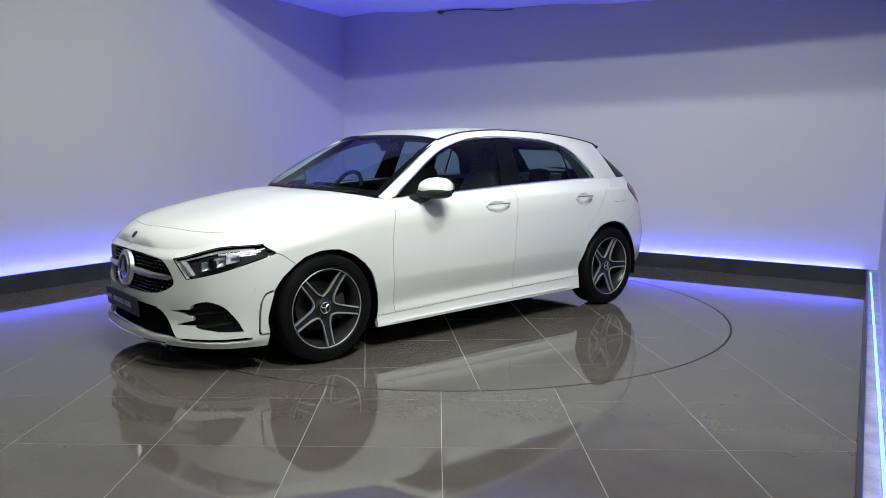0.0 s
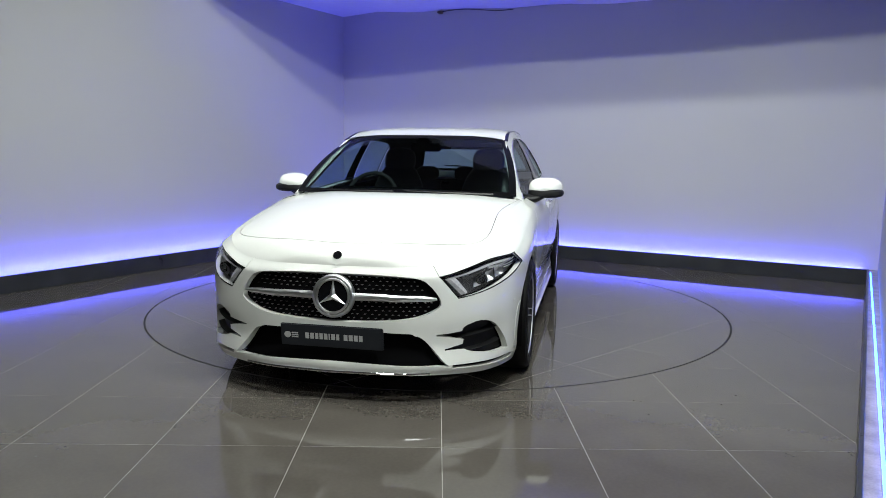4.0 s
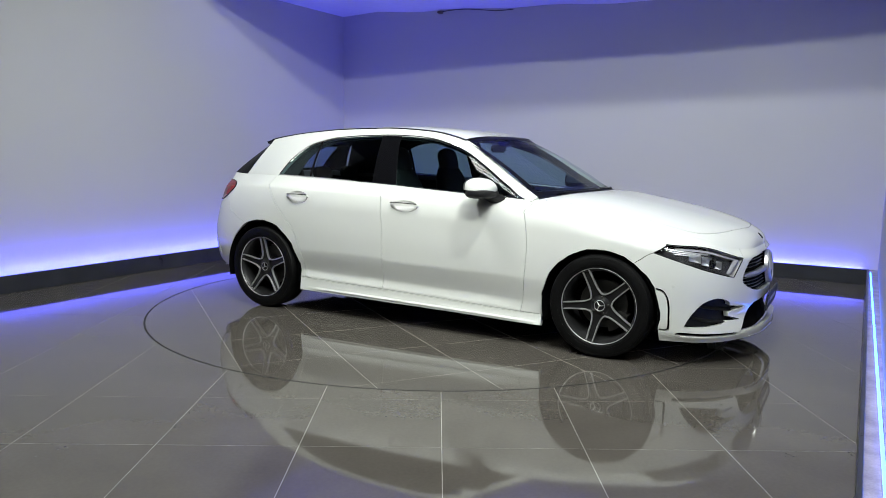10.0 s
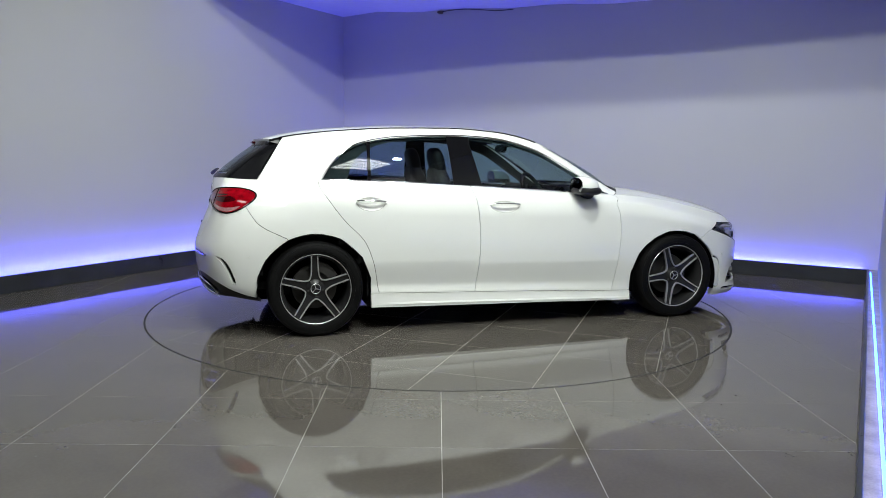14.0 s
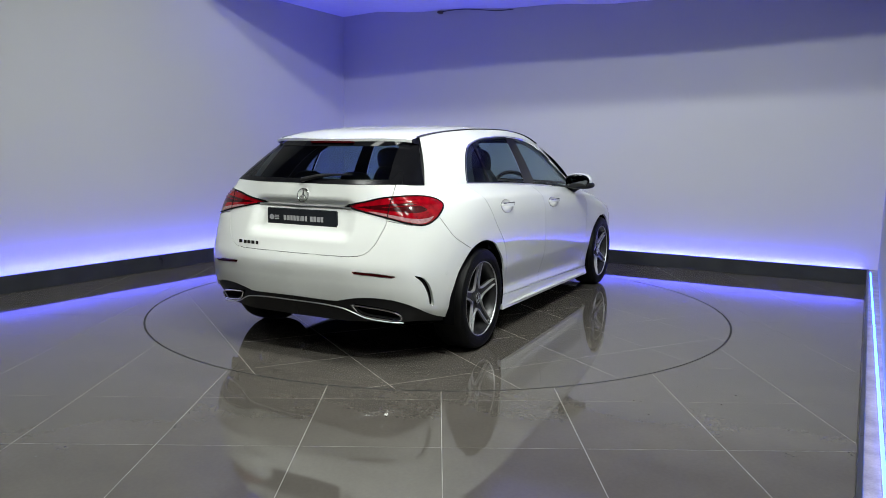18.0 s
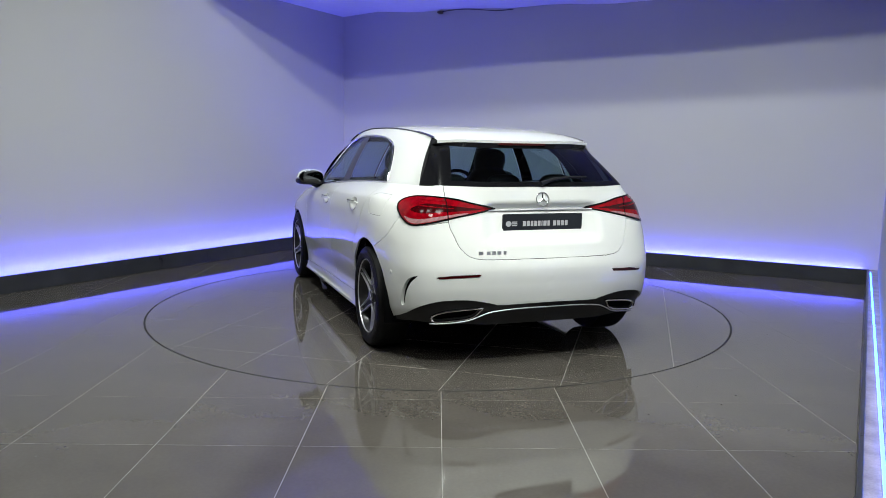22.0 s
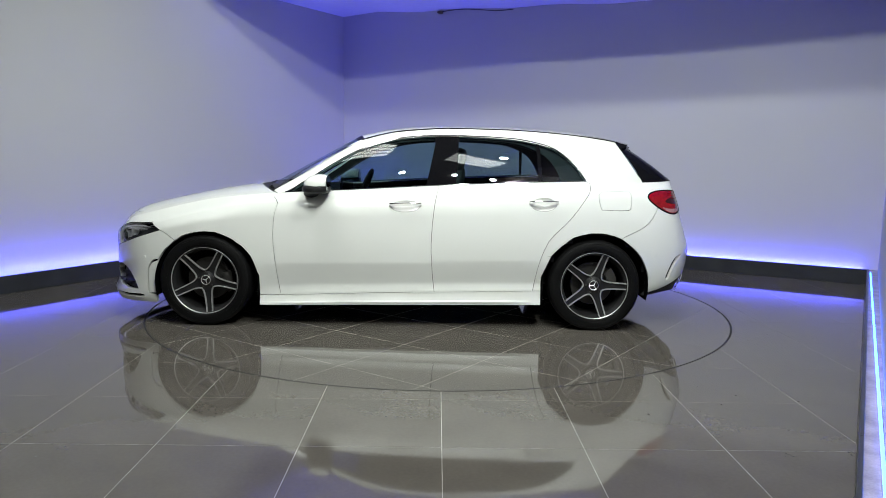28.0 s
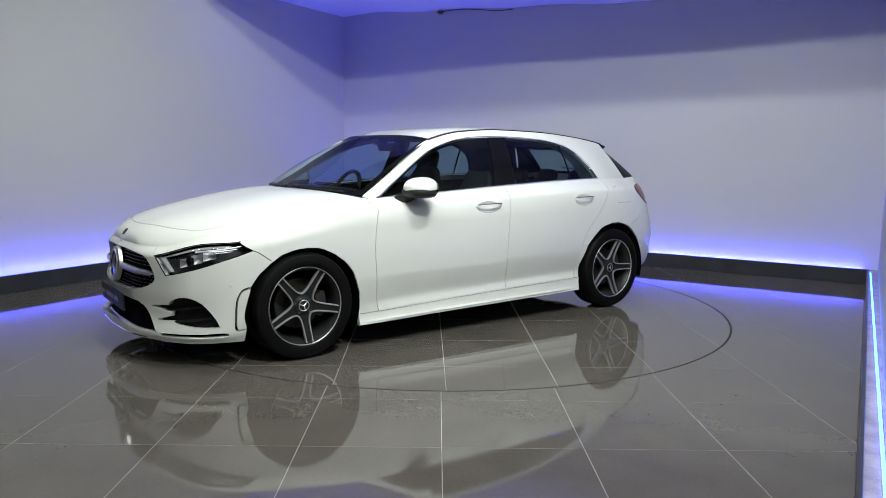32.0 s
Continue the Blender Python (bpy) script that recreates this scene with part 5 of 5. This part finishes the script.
# black borders of the glass
for shape, name, edges in ((windscreen_face, "windscreen_border", (0.06, 0.055, 0.06)), (rear_face, "rear_glass_border", (0.10, 0.13, 0.17))):
    sheet = Sheet(shape, [0, edges[0], *np.linspace(edges[0], 1 - edges[1], 12)[1:-1], 1 - edges[1], 1], [*np.linspace(0, 1 - edges[2], 14), *np.linspace(1 - edges[2], 1, 9)[1:]])
    sheet.out = -1.0 if name.startswith("wind") else 1.0
    keep = [f for f in sheet.bm.faces if (lambda c: c.x < edges[0] or c.x > 1 - edges[1] or c.y > 1 - edges[2])(f.calc_center_median())]
    part(name, sheet.bend(keep, (1, -1), 0.0015), FRIT, car, "black glass border")


# ---- cabin ----
def seat(x, y, wide, back=True):
    bm = bmesh.new()
    box(bm, (x - 0.24, y - wide / 2, 0.36), (x + 0.28, y + wide / 2, 0.56), 0.05, 3)
    part("seat", bm, SEAT, car, "black seat cushion")
    bm = bmesh.new()
    ellipsoid(bm, (0, 0, 0.30), (0.075, wide / 2, 0.36), 28, 20, 0.62)
    for v in bm.verts:
        v.co.y *= 1 - 0.30 * max(0, v.co.z - 0.22) / 0.44
    bm.transform(Matrix.Translation((x - 0.24, y, 0.50)) @ pose(0, 0, 0, 0, -17, 0))
    part("backrest", bm, SEAT, car, "black seat backrest")
    bm = bmesh.new()
    ellipsoid(bm, (0, 0, 0.695), (0.050, 0.130, 0.105), 24, 14, 0.72)
    bm.transform(Matrix.Translation((x - 0.24, y, 0.49)) @ pose(0, 0, 0, 0, -15, 0))
    part("headrest", bm, SEAT, car, "black headrest")


seat(0.28, 0.37, 0.50)
seat(0.28, -0.37, 0.50)
for y in (0.38, 0.0, -0.38):
    bm = bmesh.new()
    box(bm, (-0.055, -0.19, 0.0), (0.055, 0.19, 0.50), 0.04, 3)
    bm.transform(Matrix.Translation((-0.98, y, 0.50)) @ pose(0, 0, 0, 0, -22, 0))
    part("rear_backrest", bm, SEAT, car, "black rear seat backrest")
    bm = bmesh.new()
    ellipsoid(bm, (0, 0, 0.045), (0.040, 0.115, 0.068), 20, 12, 0.7)
    bm.transform(Matrix.Translation((-1.19, y, 0.985)) @ pose(0, 0, 0, 0, -15, 0))
    part("rear_headrest", bm, SEAT, car, "black rear headrest")
bm = bmesh.new()
box(bm, (-1.10, -0.60, 0.34), (-0.62, 0.60, 0.53), 0.05, 3)
part("rear_bench", bm, SEAT, car, "black rear bench")
bm = bmesh.new()
box(bm, (-1.70, -0.60, 0.955), (-1.24, 0.60, 0.975), 0.008, 1)
part("parcel_shelf", bm, CABIN, car, "black parcel shelf")
bm = bmesh.new()
rows = []
for k in range(13):
    y = -0.72 + 1.44 * k / 12
    bow = 1 - (y / 0.72) ** 2
    rows.append([bm.verts.new(p) for p in ((1.06 + 0.22 * bow, y, 0.945), (0.92 + 0.10 * bow, y, 0.958), (0.80 + 0.04 * bow, y, 0.935), (0.74, y, 0.86), (0.80, y, 0.60))])
for a, b in zip(rows, rows[1:]):
    for i in range(4):
        bm.faces.new((a[i], a[i + 1], b[i + 1], b[i]))
part("dashboard", bm, CABIN, car, "black dashboard")
bm = bmesh.new()
box(bm, (0.78, -0.62, 0.86), (0.80, 0.06, 0.985), 0.008, 2)
part("display", bm, GLOSS, car, "wide black display")
bm = bmesh.new()
m = Matrix.Translation((0.66, -0.37, 0.905)) @ pose(0, 0, 0, 0, -24, 0)
tube(bm, [m @ Vector((0, 0.182 * math.cos(k * math.tau / 36), 0.182 * math.sin(k * math.tau / 36))) for k in range(36)], 0.016, 10, True)
wheel_rim = part("steering_wheel", bm, CABIN, car, "black steering wheel")
bm = bmesh.new()
box(bm, (-0.02, -0.07, -0.05), (0.03, 0.07, 0.05), 0.02, 2)
for a in (0, 180, 270):
    d = Vector((0, math.cos(math.radians(a)), math.sin(math.radians(a))))
    tube(bm, [d * 0.05, d * 0.175], 0.014, 6)
bm.transform(m)
part("spokes", bm, CABIN, wheel_rim)
bm = bmesh.new()
tube(bm, [(0.62, -0.37, 0.90), (0.85, -0.37, 0.80)], 0.04, 10)
part("steering_column", bm, CABIN, car)
bm = bmesh.new()
box(bm, (0.50, -0.115, 1.235), (0.525, 0.115, 1.295), 0.012, 2)
box(bm, (0.53, -0.05, 1.28), (0.62, 0.05, 1.335), 0.015, 2)
part("inner_mirror", bm, GLOSS, car, "black inside mirror")
# inner linings close the cabin off from the outer skin
head = Sheet(roof_top, np.linspace(0, 0.97, 20), np.linspace(0, 0.97, 10))
head.out = -1.0
part("headliner", head.bend(list(head.bm.faces), (1, -1), -0.035), LINING, car, "grey headliner")
INNER = rounded([(6.25, 0.015), (6.25, 0.015), (6.45, 0.45), (6.60, 0.60), (6.88, 0.73), (7.25, 0.79), (7.73, 0.83), (8.30, 0.825), (8.84, 0.80), (9.16, 0.75), (9.40, 0.60), (9.50, 0.40), (9.52, 0.10), (9.48, 0.02), (8.8, 0.015), (7.5, 0.015)], 4)
lining = Sheet(flank, np.linspace(6.0, 12.4, 50), np.linspace(0.8, 5.9, 14))
lining.out = 1.0
for s in (1, -1):
    keep = [f for f in lining.bm.faces if not (lambda c: inside(arch_f, c.x, c.y) or inside(arch_r, c.x, c.y))(f.calc_center_median())]
    part("door_lining", lining.bend(keep, (s,), -0.045), CABIN, car, "black door lining")
    frame_in = Sheet(cabin_side, np.linspace(6.2, 11.1, 60), np.linspace(0, 1, 16), 0.3, 0.35)
    frame_in.out = 1.0
    frame_in.cut(INNER)
    keep = [f for f in frame_in.bm.faces if not (lambda c: inside(INNER, c.x / 0.3, c.y / 0.35))(f.calc_center_median())]
    part("pillar_lining", frame_in.bend(keep, (s,), -0.028), LINING, car, "dark pillar lining")
bm = bmesh.new()
box(bm, (1.20, -0.70, 0.25), (1.22, 0.70, 0.93))
part("bulkhead", bm, DARK, car)
bm = bmesh.new()
box(bm, (-1.62, -0.60, 0.34), (-1.30, 0.60, 0.94))
part("boot_lining", bm, DARK, car)


# ---- floor: tiles round the turntable, and the turntable itself ----
STEP, TILE_X, TILE_Y, DISC = 0.601, 0.010, -2.982, 2.2477


def clip_tile(bm, planes, ring, keep_inside):
    """Trims a flat tile by straight lines and by the ring."""
    for co, no in planes:
        bmesh.ops.bisect_plane(bm, geom=bm.verts[:] + bm.edges[:] + bm.faces[:], plane_co=co, plane_no=no, clear_outer=True)
    if ring and bm.faces:
        xs = [v.co for v in bm.verts]
        near = [c.xy.length for c in xs]
        if min(near) < ring + 0.2 and max(near) > ring - 0.2:
            n = 160
            mid = sum((math.atan2(c.y, c.x) for c in xs), 0.0)
            for k in range(n):
                a0, a1 = k * math.tau / n, (k + 1) * math.tau / n
                p, q = Vector((ring * math.cos(a0), ring * math.sin(a0), 0)), Vector((ring * math.cos(a1), ring * math.sin(a1), 0))
                lo, hi = (min(p.x, q.x) - 1e-5, min(p.y, q.y) - 1e-5), (max(p.x, q.x) + 1e-5, max(p.y, q.y) + 1e-5)
                fs = [f for f in bm.faces if max(v.co.x for v in f.verts) >= lo[0] and min(v.co.x for v in f.verts) <= hi[0] and max(v.co.y for v in f.verts) >= lo[1] and min(v.co.y for v in f.verts) <= hi[1]]
                if fs:
                    geom = list({g for f in fs for g in (*f.verts, *f.edges)}) + fs
                    bmesh.ops.bisect_plane(bm, geom=geom, plane_co=p, plane_no=Vector((math.cos((a0 + a1) / 2), math.sin((a0 + a1) / 2), 0)))
            out = [f for f in bm.faces if (f.calc_center_median().xy.length < ring) != keep_inside]
            bmesh.ops.delete(bm, geom=out, context="FACES")
            if bm.faces:
                bmesh.ops.dissolve_faces(bm, faces=bm.faces)
        elif (max(near) <= ring - 0.2) != keep_inside:
            bm.clear()
    return bm


def tile_mesh(bm):
    """Gives a flat tile its thickness, top at z 0."""
    r = bmesh.ops.extrude_face_region(bm, geom=bm.faces[:])
    for v in r["geom"]:
        if isinstance(v, bmesh.types.BMVert):
            v.co.z -= 0.006
    bmesh.ops.recalc_face_normals(bm, faces=bm.faces)


def lay_tiles(parent, angle, ox, oy, planes, ring, keep_inside, reach):
    c, s = math.cos(angle), math.sin(angle)
    g = 0.0014
    plain = None
    for i in range(-reach, reach + 1):
        for j in range(-reach, reach + 1):
            corners = [(ox + (i + a) * STEP + (g if a == 0 else -g), oy + (j + b) * STEP + (g if b == 0 else -g)) for a, b in ((0, 0), (1, 0), (1, 1), (0, 1))]
            pts = [Vector((x * c - y * s, x * s + y * c, 0)) for x, y in corners]
            d = [[(p - co).dot(no) for p in pts] for co, no in planes]
            if any(min(r) > 0 for r in d):
                continue
            dist = [p.xy.length for p in pts]
            if keep_inside and min(dist) > ring + 0.1 or not keep_inside and max(dist) < ring - 0.001:
                continue
            whole = all(max(r) <= 0 for r in d) and (max(dist) < ring if keep_inside else min(dist) > ring + 0.45)
            mid = sum(pts, Vector()) / 4
            if whole and plain:
                ob = new("tile", plain)
                ob.parent = parent
                ob.matrix_basis = Matrix.Translation(mid)
                continue
            bm = bmesh.new()
            bm.faces.new([bm.verts.new(p) for p in pts])
            clip_tile(bm, planes, None if whole else ring, keep_inside)
            if not bm.faces or sum(f.calc_area() for f in bm.faces) < 0.0015:
                bm.free()
                continue
            tile_mesh(bm)
            for v in bm.verts:
                v.co -= mid
            ob = part("tile", bm, TILE, parent, "", False)
            ob.matrix_basis = Matrix.Translation(mid)
            if whole:
                plain = ob.data


def edge(v, u, nv, nu):
    n = ROOM_POSE.to_3x3() @ Vector((nv, nu, 0))
    return room_point(v, u), n


bm = bmesh.new()
box(bm, (P_LEFT, -4.2, -0.05), (P_RIGHT, P_BACK, -0.0006))
floor_base = structure("floor", bm, GROUT, "glossy grey porcelain tile floor with pale joints", "floor")
floor_base.matrix_world = Matrix.Identity(4)
floor_base.data.transform(ROOM_POSE)
lay_tiles(floor_base, math.radians(0.5), TILE_X, TILE_Y, [edge(0, P_BACK, 0, 1), edge(P_LEFT, 0, -1, 0), edge(P_RIGHT, 0, 1, 0), edge(0, -4.2, 0, -1)], DISC + 0.004, False, 14)

turntable = tagged(new("turntable"), "round tiled turntable set flush in the floor, turning", "turntable")
bm = bmesh.new()
bmesh.ops.create_circle(bm, cap_ends=True, radius=DISC - 0.004, segments=160, matrix=Matrix.Translation((0, 0, -0.0003)))
part("grout_bed", bm, GROUT, turntable, "", False)
bm = bmesh.new()
n = 160
rings = [[bm.verts.new((r * math.cos(k * math.tau / n), r * math.sin(k * math.tau / n), z)) for k in range(n)] for r, z in ((DISC - 0.008, -0.004), (DISC - 0.008, 0.0003), (DISC + 0.005, 0.0003), (DISC + 0.005, -0.004))]
for p, q in zip(rings, rings[1:]):
    for k in range(n):
        bm.faces.new((p[k], p[(k + 1) % n], q[(k + 1) % n], q[k]))
bmesh.ops.recalc_face_normals(bm, faces=bm.faces)
part("rim_seam", bm, SEAM, turntable, "dark seam round the turntable", False)
lay_tiles(turntable, math.radians(54.6), 0.0, 0.0, [], DISC - 0.0048, True, 5)


# small dirt specks and dried drops on the tiles
rng = random.Random(5)
bm = bmesh.new()
while len(bm.verts) < 700:
    v, u = rng.uniform(P_LEFT + 0.1, P_RIGHT - 0.1), rng.uniform(-3.6, P_BACK - 0.1)
    c = room_point(v, u)
    if abs(c.xy.length - DISC) < 0.05:
        continue
    if c.xy.length < DISC:
        continue
    r, k, a0 = rng.uniform(0.003, 0.009), rng.uniform(0.3, 1.0), rng.uniform(0, 3)
    vs = [bm.verts.new((c.x + r * math.cos(a) * math.cos(a0) - r * k * math.sin(a) * math.sin(a0), c.y + r * math.cos(a) * math.sin(a0) + r * k * math.sin(a) * math.cos(a0), 0.0006)) for a in (j * math.tau / 7 for j in range(7))]
    bm.faces.new(vs)
tagged(part("dirt_specks", bm, SPECK, None, "", False), "tiny dark dirt specks scattered on the floor tiles", "dirt", kind="stuff")


# ---- what moves: the turntable and the car on it turn together ----
TURN = [(0.0, -138.56), (0.5, -138.0), (1.0, -135.4), (1.5, -131.2), (2.0, -125.8), (2.5, -119.95), (3.0, -113.8), (3.5, -107.75), (4.5, -95.6), (5.5, -83.3), (6.5, -71.25), (7.5, -59.2), (8.5, -47.45), (9.5, -35.75),
        (10.5, -24.1), (11.5, -12.55), (12.5, -1.0), (13.5, 10.4), (14.5, 21.85), (15.5, 33.2), (16.5, 44.75), (17.5, 56.6), (18.5, 68.5), (19.5, 80.5), (20.5, 92.4), (21.5, 104.3), (22.5, 116.2), (23.5, 127.9),
        (24.5, 139.7), (25.5, 151.2), (26.5, 162.6), (27.5, 174.0), (28.5, 185.5), (29.5, 197.15), (30.0, 202.9), (30.5, 208.3), (31.0, 212.9), (31.5, 215.8), (32.0, 216.86)]


def motions():
    for thing in (turntable, car):
        walk(thing, [(t, pose(0, 0, 0, 0, 0, a)) for t, a in TURN])


motions()
